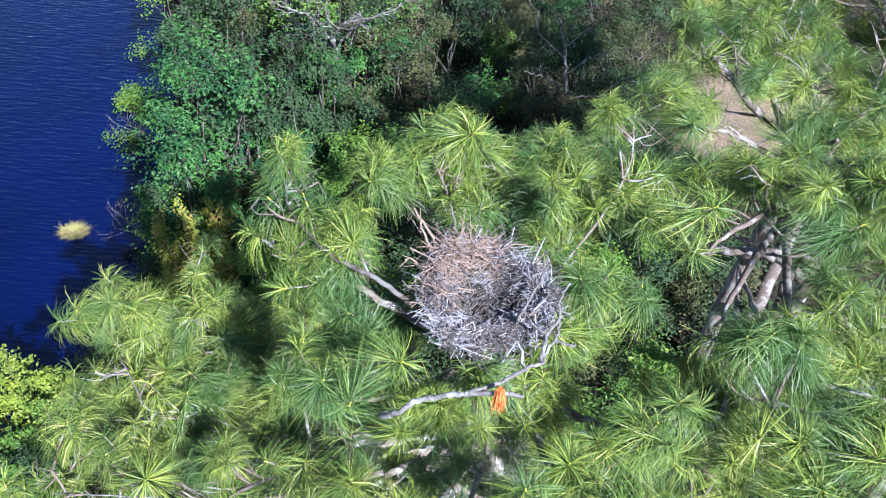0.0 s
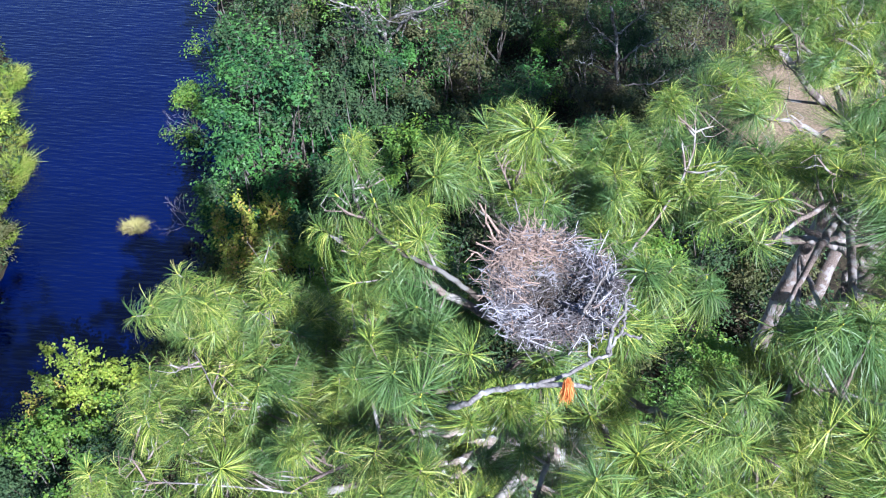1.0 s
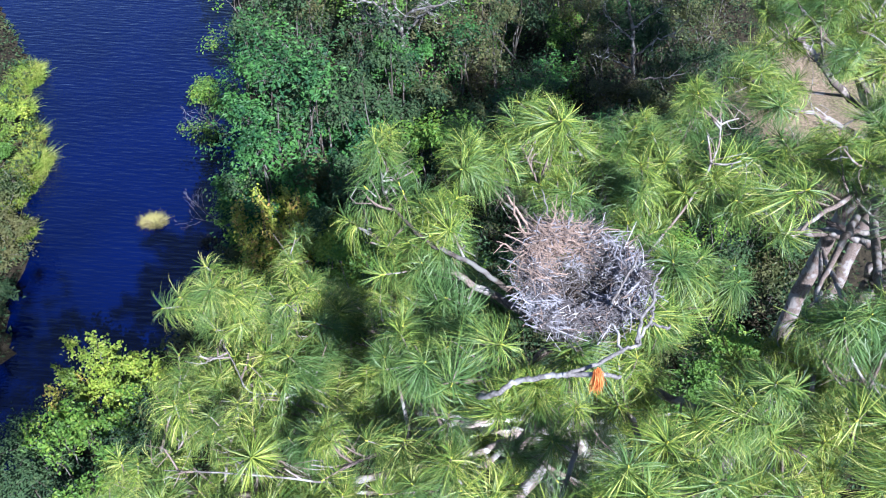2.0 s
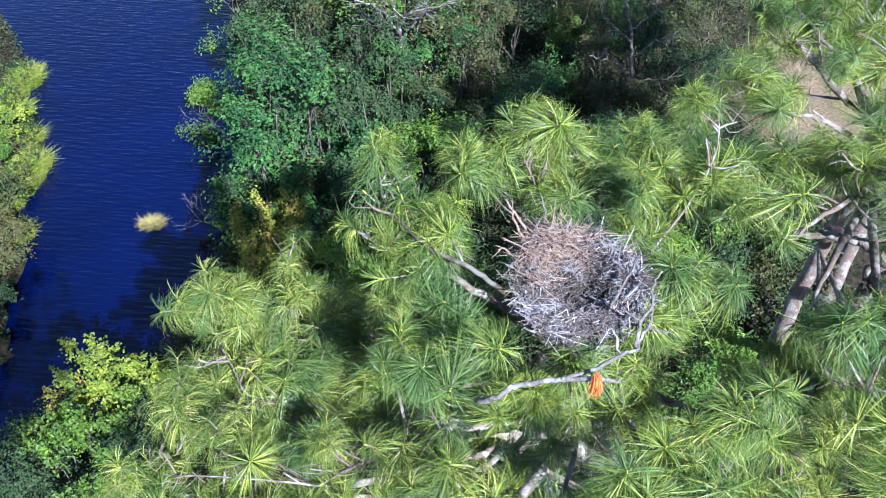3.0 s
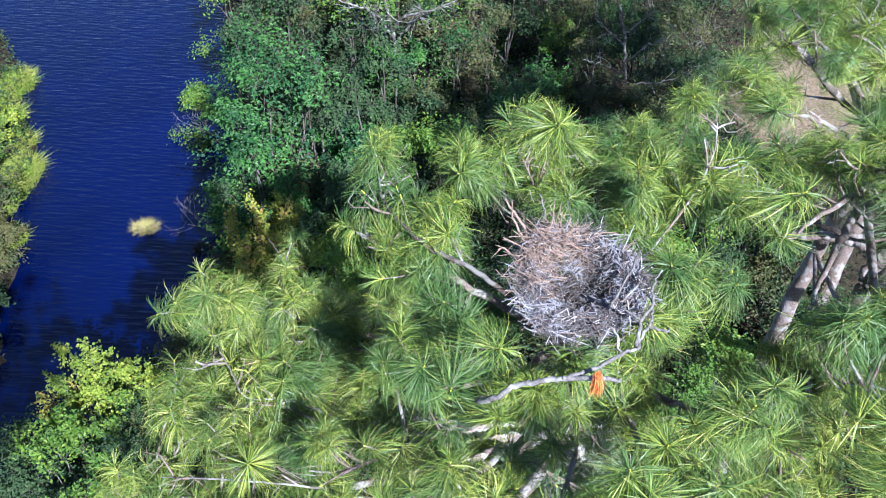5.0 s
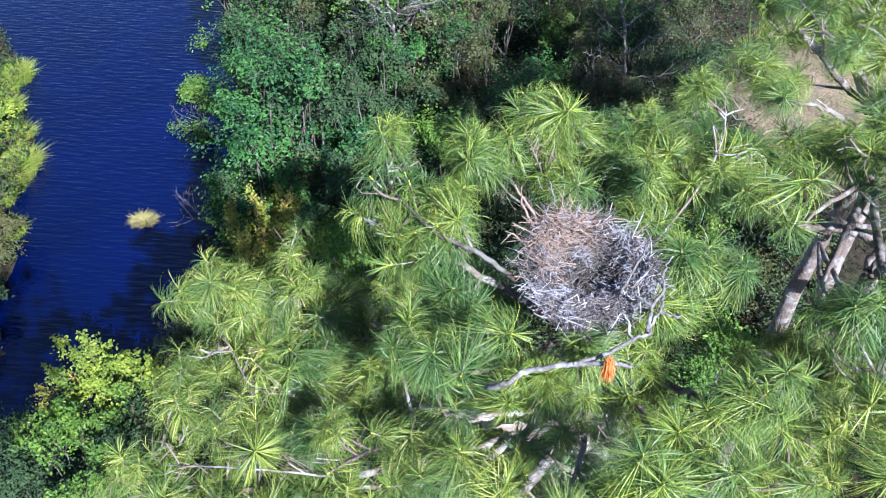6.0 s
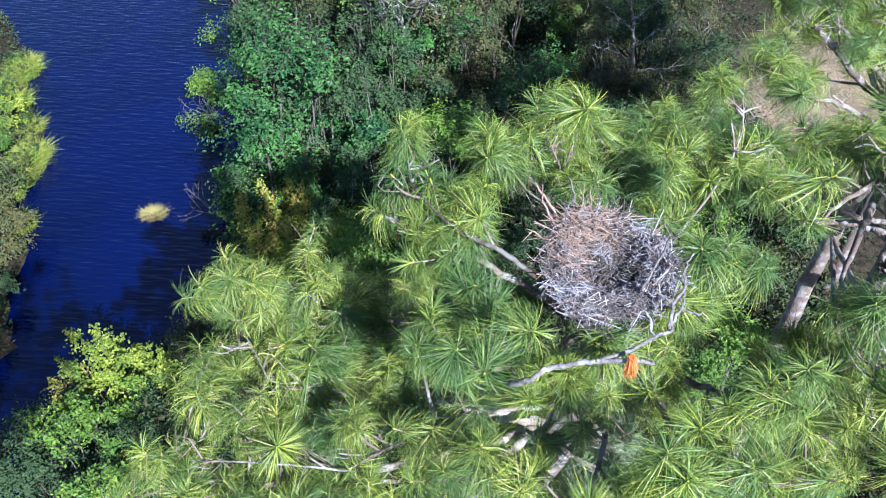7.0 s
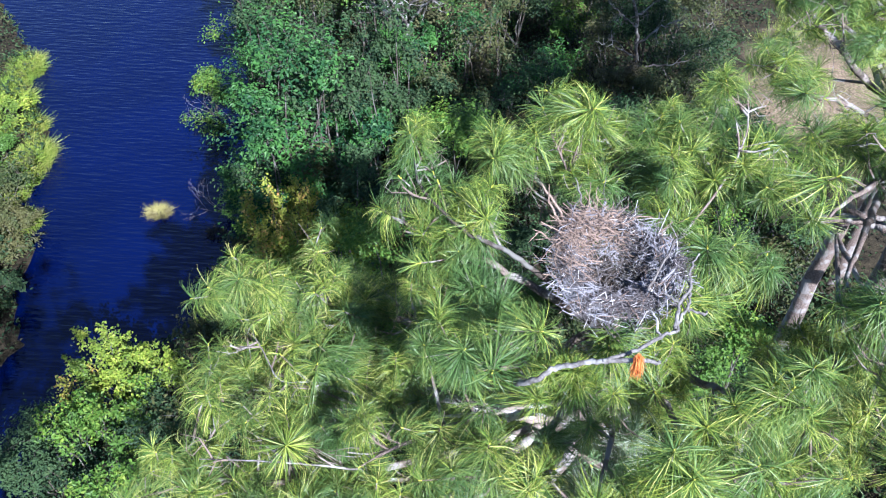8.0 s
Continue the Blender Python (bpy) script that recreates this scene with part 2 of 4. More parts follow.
def build_ground():
    xs = np.unique(np.r_[-3000, -800, -250, -90, np.arange(-45, 45.1, 0.4), 90, 250, 800, 3000])
    ys = np.unique(np.r_[-3000, -800, -250, -70, np.arange(-25, 60.1, 0.4), 100, 250, 800, 3000])
    gx, gy = np.meshgrid(xs, ys)
    v = np.stack([gx, gy, ground_height(gx, gy)], -1).reshape(-1, 3)
    i = np.arange(len(v)).reshape(gx.shape)
    h = Heap()
    h.add(v, [np.stack([i[:-1, :-1], i[:-1, 1:], i[1:, 1:], i[1:, :-1]], -1).reshape(-1, 4)])
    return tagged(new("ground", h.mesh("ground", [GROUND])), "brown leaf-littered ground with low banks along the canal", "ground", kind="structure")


def build_water():
    y = np.linspace(-60, 200, 27)
    a, b = np.interp(y, LEFT_Y, LEFT_X) - 1.5, np.interp(y, RIGHT_Y, RIGHT_X) + 1.5
    v = np.vstack([np.stack([a, y, 0 * y], -1), np.stack([b, y, 0 * y], -1)])
    k = np.arange(len(y) - 1)
    h = Heap()
    h.add(v, [np.stack([k, k + len(y), k + len(y) + 1, k + 1], -1)])
    return tagged(new("water", h.mesh("water", [WATER])), "dark blue canal water with small wind ripples", "water", kind="structure")


build_ground()
build_water()


# ---- pines ----
def tuft_data(seed, count=110, length=0.25, spread=1.0):
    """One shoot end: stem, bud and long drooping needles in threes. Its axis is +z."""
    rng = np.random.default_rng(seed)
    k = np.repeat(rng.uniform(0, 1, count // 3 + 1), 3)[:count]
    z = 0.19 * k
    polar = np.radians((104 - 66 * k ** 1.3 + np.repeat(rng.normal(0, 14, count // 3 + 1), 3)[:count] + rng.normal(0, 3.5, count)) * spread)
    az = np.repeat(rng.uniform(0, 2 * np.pi, count // 3 + 1), 3)[:count] + rng.normal(0, 0.07, count)
    d = np.stack([np.sin(polar) * np.cos(az), np.sin(polar) * np.sin(az), np.cos(polar)], -1)
    ln = (length * rng.uniform(0.7, 1.12, count))[:, None]
    p0 = np.stack([0 * z, 0 * z, z], -1)
    sag = (rng.uniform(0.3, 1.0, count) * np.clip(np.sin(polar) + 0.25, 0.1, 1))[:, None] * np.array([[0, 0, -1.0]])
    p1, p2, p3 = p0 + d * ln * 0.36 + sag * ln * 0.12, p0 + d * ln * 0.7 + sag * ln * 0.48, p0 + d * ln * 0.97 + sag * ln
    w = unit(np.cross(d, rng.normal(size=(count, 3)))) * 0.0022
    v = np.stack([p0 - w, p0 + w, p1 + w, p1 - w, p2 + w * 0.8, p2 - w * 0.8, p3], 1).reshape(-1, 3)
    i = np.arange(count)[:, None] * 7
    return v, np.vstack([i + [0, 1, 2, 3], i + [3, 2, 4, 5]]), i + [5, 4, 6]


TUFTS = [tuft_data(s, c, l, w) for s, c, l, w in ((1, 240, 0.34, 1.0), (2, 210, 0.31, 0.9), (3, 255, 0.36, 1.1), (4, 195, 0.30, 0.75), (5, 225, 0.33, 1.15), (6, 102, 0.30, 1.0))]


def tuft_mesh(i, needle):
    v, quads, tris = TUFTS[i]
    h = Heap()
    h.add(v, [quads, tris], 0)
    tube(h, [(0, 0, -0.10), (0.004, 0.002, 0.06), (0, 0, 0.17)], 0.008, 0.005, 5, 1)
    tube(h, [(0, 0, 0.165), (0, 0, 0.18), (0, 0, 0.20)], 0.008, 0.005, 5, 2)
    return h.mesh("needle_tuft", [needle, TWIG, BUD])


TUFT_MESHES = [tuft_mesh(i, NEEDLE) for i in range(len(TUFTS))]
WHITE_MESHES = [tuft_mesh(i, NEEDLE_WHITE) for i in range(len(TUFTS))]


def below_nest(e):
    """Where the birds' white droppings fall; widened low down to brighten the dark gaps."""
    return e[2] < 11.55 and (e[0] - 0.65) ** 2 + (e[1] - 4.85) ** 2 < (0.6 if e[2] > 10.6 else 1.0 if e[2] > 8.6 else 1.7) ** 2


def turn_to(axis, spin):
    q = Vector((0, 0, 1)).rotation_difference(Vector(axis))
    return np.array((q.to_matrix() @ Matrix.Rotation(spin, 3, "Z")))


class Pine:
    def __init__(self, name, label, base, seed):
        self.root = tagged(new(name), label, "pine tree", "pines")
        self.root.location = base
        self.base, self.rng = np.array(base, float), np.random.default_rng(seed)
        self.limbs, self.gaps = [], []

    def open_at(self, e):
        """Whether e lies in one of the slanting gaps that the crown leaves open."""
        for low, high, r in self.gaps:
            a, b = np.array(low, float), np.array(high, float)
            u = np.clip(np.dot(e - a, b - a) / np.dot(b - a, b - a), 0, 1.2)
            if np.linalg.norm(e - a - u * (b - a)) < r:
                return True
        return False

    def trunk(self, ctrl, r0, r1, name="trunk", label="", mat=None):
        h = Heap()
        tube(h, curve_points(ctrl, 8 * len(ctrl), self.rng, 0.012) - self.base, r0, r1, 14, 0, 0.05, self.rng)
        return part(name, h.mesh(name, [mat or BARK]), self.root, label)

    def limb(self, ctrl, r0=0.05, r1=0.012, shoots=6, reach=0.5, start=0.35, mat=None, bare=2):
        """A limb with side twigs, each of which ends in needle tufts; a few twigs are bare."""
        rng = self.rng
        h = Heap()
        line = curve_points(ctrl, 7 * len(ctrl), rng, min(0.015, 0.2 * r0))
        tube(h, line - self.base, r0, r1, 8, 0, 0.06, rng)
        one = {"line": line, "heap": h, "ends": [], "mat": mat or BARK}
        self.limbs.append(one)
        along = unit(np.gradient(line, axis=0))
        for k in range(shoots + bare):
            u = start + (1 - start) * rng.uniform(0, 1)
            i = min(len(line) - 1, int(u * (len(line) - 1) + 0.5))
            side = unit(np.cross(along[i], (0, 0, 1))) * rng.choice((-1, 1))
            d = unit(along[i] * rng.uniform(0.3, 1.0) + side * rng.uniform(0.4, 1.1) + np.array((0, 0, rng.uniform(0.05, 0.6))) + rng.normal(0, 0.2, 3))
            e = line[i] + d * reach * rng.uniform(0.45, 1.15)
            if not self.open_at(e):
                self.spray(one, i, e, k >= bare)
        if shoots and not self.open_at(line[-1]):
            one["ends"].append((line[-1], along[-1]))
        return one

    def spray(self, one, i, e, leafy=True, tufts=4):
        """A twig from point i of a limb to e, with tufts round its end."""
        rng, a, h = self.rng, one["line"][i], one["heap"]
        ln = float(np.linalg.norm(e - a)) + 1e-6
        d = (e - a) / ln
        mid = a + d * ln * 0.55 + rng.normal(0, 0.05 * ln, 3) - (0, 0, 0.08 * ln)
        line = curve_points([a, mid, e], 7)
        tube(h, line - self.base, 0.010 + 0.008 * min(ln, 1.5), 0.007, 5, 1)
        if not leafy:
            for _ in range(3):
                q = line[rng.integers(2, 6)]
                tube(h, curve_points([q, q + rng.normal(0, 0.07, 3), q + unit(d + rng.normal(0, 0.7, 3)) * 0.22], 4) - self.base, 0.006, 0.002, 4, 1)
            return
        for _ in range(2):
            q = line[rng.integers(2, 6)]
            out = unit(d * 0.7 + rng.normal(0, 0.6, 3) + (0, 0, 0.5)) * rng.uniform(0.18, 0.42)
            tube(h, curve_points([q, q + out * 0.5 + rng.normal(0, 0.03, 3), q + out], 5) - self.base, 0.0055, 0.0025, 4, 1)
        up = unit(e - mid + (0, 0, 0.3 * ln))
        one["ends"].append((e, up))
        for _ in range(tufts - 1):
            q = line[rng.integers(3, 7)]
            dd = unit(d * 0.6 + rng.normal(0, 0.6, 3) + (0, 0, 0.35))
            qe = q + dd * rng.uniform(0.05, 0.2)
            tube(h, curve_points([q, qe], 3) - self.base, 0.008, 0.006, 4, 1)
            one["ends"].append((qe, dd))

    def fill(self, outline, spacing, height, keep, tufts=4):
        """Sprays over the whole spread of the crown, each grown from the nearest limb."""
        rng = self.rng
        o = np.array(outline, float)
        pts = np.concatenate([one["line"] for one in self.limbs])
        owner = np.concatenate([np.full(len(one["line"]), k) for k, one in enumerate(self.limbs)])
        first = np.concatenate([np.arange(len(one["line"])) for one in self.limbs])
        for x in np.arange(o[:, 0].min(), o[:, 0].max(), spacing):
            for y in np.arange(o[:, 1].min(), o[:, 1].max(), spacing):
                px, py = x + rng.uniform(-0.5, 0.5) * spacing, y + rng.uniform(-0.5, 0.5) * spacing
                a, b = o, np.roll(o, -1, 0)
                cross = ((a[:, 1] > py) != (b[:, 1] > py)) & (px < (b[:, 0] - a[:, 0]) * (py - a[:, 1]) / (b[:, 1] - a[:, 1] + 1e-9) + a[:, 0])
                if cross.sum() % 2 == 0 or rng.uniform() > keep(px, py):
                    continue
                e = np.array((px, py, height(px, py) + rng.normal(0, 0.13)))
                if self.open_at(e):
                    continue
                cost = np.linalg.norm(pts - e, axis=1) + np.where(pts[:, 2] > e[2], 0.5, 0)
                k = int(np.argmin(cost))
                self.spray(self.limbs[owner[k]], int(first[k]), e, True, tufts)

    def finish(self, singles, kinds=6):
        """Builds the limbs; the highest tufts stay single, the lower ones are joined."""
        rng = self.rng
        rest = Heap()
        heights = sorted((e[2] for one in self.limbs for e, _ in one["ends"]), reverse=True)
        cut = heights[singles] if len(heights) > singles else -1.0
        for one in self.limbs:
            limb = part("limb", one["heap"].mesh("limb", [one["mat"], TWIG]), self.root)
            for e, d in one["ends"]:
                i, spin, s = int(rng.integers(6 - kinds, 6)), rng.uniform(0, 6.28), rng.uniform(0.62, 1.15)
                r = turn_to(unit(np.asarray(d) + rng.normal(0, 0.15, 3)), spin)
                local = np.asarray(e) - self.base
                white = below_nest(e) and rng.uniform() < 0.7
                if e[2] > cut:
                    t = part("needle_tuft", (WHITE_MESHES if white else TUFT_MESHES)[i], limb)
                    t.matrix_basis = Matrix.Translation(local) @ Matrix(r.tolist()).to_4x4() @ Matrix.Scale(s, 4)
                else:
                    v, quads, tris = TUFTS[i]
                    rest.add((v * s) @ r.T + local, [quads, tris], 3 if white else 0)
                    tube(rest, np.array([(0, 0, -0.08), (0, 0, 0.05), (0, 0, 0.17)]) * s @ r.T + local, 0.008, 0.006, 4, 1)
                    tube(rest, np.array([(0, 0, 0.17), (0, 0, 0.185), (0, 0, 0.20)]) * s @ r.T + local, 0.008, 0.005, 4, 2)
        if rest.n:
            tagged(part("needle_foliage", rest.mesh("needle_foliage", [NEEDLE, TWIG, BUD, NEEDLE_WHITE]), self.root), kind="stuff")


def sphere_dirs(rng, n, low=-0.2):
    z = rng.uniform(low, 1, n)
    a = rng.uniform(0, 2 * np.pi, n)
    s = np.sqrt(1 - z * z)
    return np.stack([s * np.cos(a), s * np.sin(a), z], -1)


def broadleaf(name, label, category, x, y, height, radius, mat, seed, leaf=0.09, count=9000, lobes=7, bark_mat=None, slim=0.55, squash=0.75, lean=(0, 0), group=""):
    """A leafy tree or shrub: stems that part towards uneven lobes, and leaves in clumps on the lobes."""
    rng = np.random.default_rng(seed)
    z0 = float(ground_height(np.array(x), np.array(y))) - 0.05
    root = tagged(new(name), label, category, group)
    root.location = (x, y, z0)
    wood, crown = Heap(), Heap()
    fork = np.array((0.15 * lean[0], 0.15 * lean[1], height * 0.25))
    tube(wood, curve_points([(0, 0, 0), fork * 0.5 + rng.normal(0, 0.04, 3), fork], 8), 0.016 * height ** 0.8, 0.011 * height ** 0.8, 7, 0, 0.06, rng)
    for k in range(lobes):
        a = 2 * np.pi * (k + rng.uniform(-0.3, 0.3)) / lobes
        rr = radius * rng.uniform(0.3, 0.85) * (0 if k == 0 else 1)
        top = height * (0.88 if k == 0 else rng.uniform(0.6, 0.9) if k < 0.6 * lobes else rng.uniform(0.12, 0.5))
        c = np.array((rr * np.cos(a) + lean[0], rr * np.sin(a) + lean[1], top - 0.1 * height * (rr / radius)))
        lr = radius * (rng.uniform(0.28, 0.5) if k < 0.6 * lobes else rng.uniform(0.38, 0.6))
        tube(wood, curve_points([fork, (fork + c) / 2 + rng.normal(0, 0.12 * radius, 3), c], 10, rng, 0.015), 0.010 * height ** 0.8, 0.005, 5, 0)
        clumps = max(8, int(34 * (lr / 0.8) ** 1.2))
        dirs = sphere_dirs(rng, clumps, -0.3)
        cc = c + dirs * lr * rng.uniform(0.5, 1.45, (clumps, 1)) * (1, 1, squash) + (0, 0, 0.1 * lr)
        root_pt = c - (0, 0, 0.35 * lr)
        for q in cc[::4]:
            tube(wood, curve_points([root_pt, (c + q) / 2 + rng.normal(0, 0.06, 3), q], 5), 0.009, 0.003, 4, 0)
        per = max(8, int(count / lobes / clumps))
        along = rng.uniform(0.55, 1.05, (clumps * per, 1))
        pts = root_pt + (np.repeat(cc, per, 0) - root_pt) * along + rng.normal(0, 1, (clumps * per, 3)) * (0.05 + 0.07 * lr)
        nrm = unit(unit(pts - c) * 0.5 + (0, 0, 0.7) + rng.normal(0, 0.33, pts.shape))
        leaves(crown, pts, nrm, leaf, rng, slim)
    part("trunk", wood.mesh("trunk", [bark_mat or BARK_DARK]), root)
    part("crown", crown.mesh("crown", [mat], False), root)
    return root


def branching(heap, rng, p, d, length, radius, depth, spread=0.6, rise=0.15):
    e = p + d * length
    mid = (p + e) / 2 + rng.normal(0, 0.07 * length, 3)
    tube(heap, curve_points([p, mid, e], 6), radius, radius * 0.6, 6 if depth > 1 else 4)
    if depth:
        for _ in range(rng.integers(2, 4)):
            s = rng.uniform(0.45, 1.0)
            branching(heap, rng, p + (e - p) * s + (mid - (p + e) / 2) * (1 - abs(2 * s - 1)), unit(d + rng.normal(0, spread, 3) + (0, 0, rise)),
                      length * rng.uniform(0.5, 0.8), radius * 0.55, depth - 1, spread, rise)


def bare_tree(name, label, x, y, height, seed, spread=0.6, radius=0.06, lean=(0, 0, 1), depth=4, mat=None, z=None):
    rng = np.random.default_rng(seed)
    z0 = float(ground_height(np.array(x), np.array(y))) - 0.05 if z is None else z
    h = Heap()
    branching(h, rng, np.zeros(3), unit(np.array(lean, float)), height * 0.5, radius, depth, spread)
    root = tagged(new(name, h.mesh(name, [mat or GREYWOOD])), label, "bare tree")
    root.location = (x, y, z0)
    return root


# ---- the nest pine ----
def near(x, y, cx, cy, r):
    return (x - cx) ** 2 + (y - cy) ** 2 < r * r


pine = Pine("pine_tree", "tall longleaf pine holding a large stick nest in its open crown", (1.3, 7.0, 0.3), 11)
pine.gaps = [
    ((0.7, 5.3, 9.0), (3.0, 1.65, 12.4), 0.45),
    ((-1.09, 7.21, 7.0), (-0.47, 3.2, 12.5), 0.18),
    ((-0.54, 7.09, 7.0), (-0.22, 3.15, 12.5), 0.20),
    ((0.48, 6.9, 7.0), (0.23, 3.06, 12.5), 0.30),
    ((0.35, 10.32, 7.0), (0.17, 4.58, 12.5), 0.30),
    ((3.54, 10.92, 7.0), (1.59, 4.84, 12.5), 0.30),
    ((1.26, 6.76, 7.0), (0.58, 3.0, 12.5), 0.36),
    ((-0.01, 6.97, 7.0), (0.02, 3.09, 12.5), 0.28),
    ((3.21, 8.53, 7.0), (1.44, 3.79, 12.5), 0.36),
    ((-2.64, 9.65, 7.0), (-1.15, 4.28, 12.5), 0.30),
]
pine.trunk([(2.6, 7.0, 0.2), (2.4, 6.6, 4.5), (1.88, 6.17, 7.0), (1.36, 6.03, 7.8), (0.95, 5.88, 8.5), (0.85, 5.5, 9.6), (0.75, 5.1, 11.0), (0.7, 5.0, 11.5)], 0.25, 0.07, mat=WHITE_BARK)
# lower limbs, towards the canal; those under the nest are white with droppings
for ctrl, r0, mat in (
    ([(0.93, 5.88, 8.4), (0.38, 5.85, 8.5), (-0.06, 5.86, 8.6), (-0.45, 5.87, 8.7), (-0.95, 5.92, 8.8), (-1.52, 5.95, 9.0), (-2.21, 5.73, 9.1), (-2.83, 5.79, 9.2)], 0.09, WHITE_BARK),
    ([(0.58, 5.85, 8.4), (0.2, 5.6, 8.6), (-0.08, 5.23, 8.8), (-0.3, 4.79, 8.9), (-1.3, 4.5, 9.2), (-2.3, 4.3, 9.4)], 0.05, WHITE_BARK),
    ([(0.93, 5.86, 8.7), (0.85, 5.76, 8.9), (1.17, 5.78, 8.9), (1.59, 5.89, 8.9), (2.1, 5.7, 9.3)], 0.045, WHITE_BARK),
    ([(0.92, 5.82, 8.9), (0.54, 5.78, 8.9), (0.18, 5.72, 8.9), (-0.4, 5.2, 9.4), (-1.2, 5.0, 9.6)], 0.04, WHITE_BARK),
    ([(0.92, 5.86, 8.5), (0.84, 5.56, 8.7), (0.72, 5.31, 8.8)], 0.04, WHITE_BARK),
    ([(0.9, 5.85, 8.8), (-0.9, 6.2, 9.5), (-2.3, 6.3, 9.8)], 0.07, BARK),
    ([(0.8, 5.6, 9.0), (-0.02, 4.85, 9.2), (-0.5, 4.2, 9.5), (-1.6, 3.5, 9.5)], 0.06, BARK),
    ([(0.7, 5.0, 9.2), (-0.4, 3.4, 9.2), (-0.9, 1.6, 9.4), (-1.2, 0.8, 9.5)], 0.06, BARK),
    ([(-0.05, 5.2, 9.0), (-1.4, 4.5, 9.3), (-2.3, 4.2, 9.5), (-3.3, 4.3, 9.4)], 0.05, BARK),
):
    pine.limb(ctrl, r0, 0.014, 4, 0.55, bare=5, mat=mat)
LOW = ((-2.95, 3.8), (-3.1, 5.3), (-3.0, 6.5), (-1.9, 6.95), (-0.9, 6.7), (0.3, 6.7), (0.0, 5.4), (-0.6, 4.4), (-0.8, 3.8), (-2.2, 3.75))
pine.fill(LOW, 0.44, lambda x, y: 9.85 + 0.12 * (y - 5.5), lambda x, y: 0.5 if near(x, y, -2.35, 5.2, 0.4) or near(x, y, -1.0, 4.25, 0.45) else 0.95)
pine.fill(((0.7, 3.7), (1.9, 3.7), (2.1, 4.9), (0.9, 4.9)), 0.4, lambda x, y: 9.1, lambda x, y: 0.9)
pine.fill(((0.0, 3.9), (1.9, 3.9), (2.0, 5.4), (0.0, 5.4)), 0.42, lambda x, y: 8.7, lambda x, y: 0.9)
pine.fill(((-3.0, 5.7), (-3.0, 6.45), (-1.8, 7.0), (-1.3, 6.2)), 0.42, lambda x, y: 10.3, lambda x, y: 0.85)
pine.fill(((-2.3, 0.6), (-2.4, 3.8), (-0.9, 3.75), (-0.5, 0.6)), 0.6, lambda x, y: 9.7, lambda x, y: 0.9, 3)
pine.fill(LOW, 0.52, lambda x, y: 9.3 + 0.1 * (y - 5.5), lambda x, y: 0.9)
# upper limbs round the nest
for ctrl, r0 in (
    ([(0.75, 5.2, 10.9), (0.2, 4.6, 11.1), (-0.5, 4.25, 11.3)], 0.045),
    ([(0.8, 5.4, 10.0), (-0.2, 4.7, 10.2), (-1.1, 4.0, 10.4)], 0.05),
    ([(0.75, 5.2, 10.9), (-0.2, 5.15, 11.6), (-1.1, 5.45, 11.8)], 0.045),
    ([(0.8, 5.5, 9.8), (0.2, 4.2, 10.4), (-0.3, 3.4, 10.8)], 0.05),
    ([(0.8, 5.4, 10.2), (0.8, 4.2, 10.9), (0.6, 3.3, 11.2)], 0.045),
    ([(0.8, 5.3, 10.4), (1.2, 4.2, 11.1), (1.3, 3.3, 11.5)], 0.045),
    ([(0.8, 5.4, 10.2), (1.6, 4.7, 10.8), (2.2, 4.2, 11.1)], 0.05),
    ([(0.75, 5.3, 10.8), (0.4, 6.0, 11.4), (0.0, 6.6, 11.6)], 0.045),
    ([(0.75, 5.3, 10.6), (0.9, 6.3, 11.2), (0.9, 6.8, 11.6)], 0.05),
    ([(0.75, 5.3, 10.6), (1.2, 6.3, 11.1), (1.6, 6.9, 11.4)], 0.05),
    ([(0.75, 5.3, 10.8), (1.3, 6.0, 11.3), (1.9, 6.8, 11.7)], 0.045),
    ([(0.75, 5.3, 10.8), (1.4, 5.3, 11.2), (1.8, 5.2, 11.4)], 0.045),
):
    pine.limb(ctrl, r0, 0.012, 3, 0.45, bare=4)


def upper_height(x, y):
    return 11.75 - 0.5 * max(0.0, -0.2 - x) * (1 if y < 4.6 else 0.2) - 0.35 * max(0.0, 3.9 - y)


def upper_keep(x, y):
    if near(x, y, 0.72, 4.97, 0.55) or near(x, y, 0.1, 4.75, 0.22):
        return 0.0
    if 0.2 < x < 1.4 and 3.45 < y < 4.35:
        return 0.0
    if -0.75 < x < 1.5 and y < 3.95:
        return 0.05
    return 0.3 if near(x, y, 1.75, 5.1, 0.22) else 0.95


HIGH = ((-0.65, 4.9), (-1.1, 5.4), (-0.8, 6.2), (-0.2, 6.95), (0.5, 7.1), (1.3, 7.5), (2.4, 7.6), (2.4, 5.0), (2.5, 3.0), (-0.3, 3.2), (-0.65, 4.1))
pine.fill(HIGH, 0.45, upper_height, upper_keep)
pine.fill(HIGH, 0.9, lambda x, y: upper_height(x, y) - 0.7, lambda x, y: upper_keep(x, y) * 0.8)
pine.gaps = []
pine.fill(((0.1, 4.0), (1.35, 4.0), (1.3, 4.45), (0.1, 4.45)), 0.27, lambda x, y: 11.42, lambda x, y: 0.95)
# low tufts whose white colour brightens the dark space behind the limbs
pine.fill(((-0.7, 5.5), (1.8, 5.5), (1.8, 6.6), (-0.7, 6.6)), 0.34, lambda x, y: 8.0, lambda x, y: 0.95)
pine.fill(((0.1, 4.2), (1.4, 4.2), (1.4, 4.75), (0.1, 4.75)), 0.32, lambda x, y: 10.75, lambda x, y: 0.9)
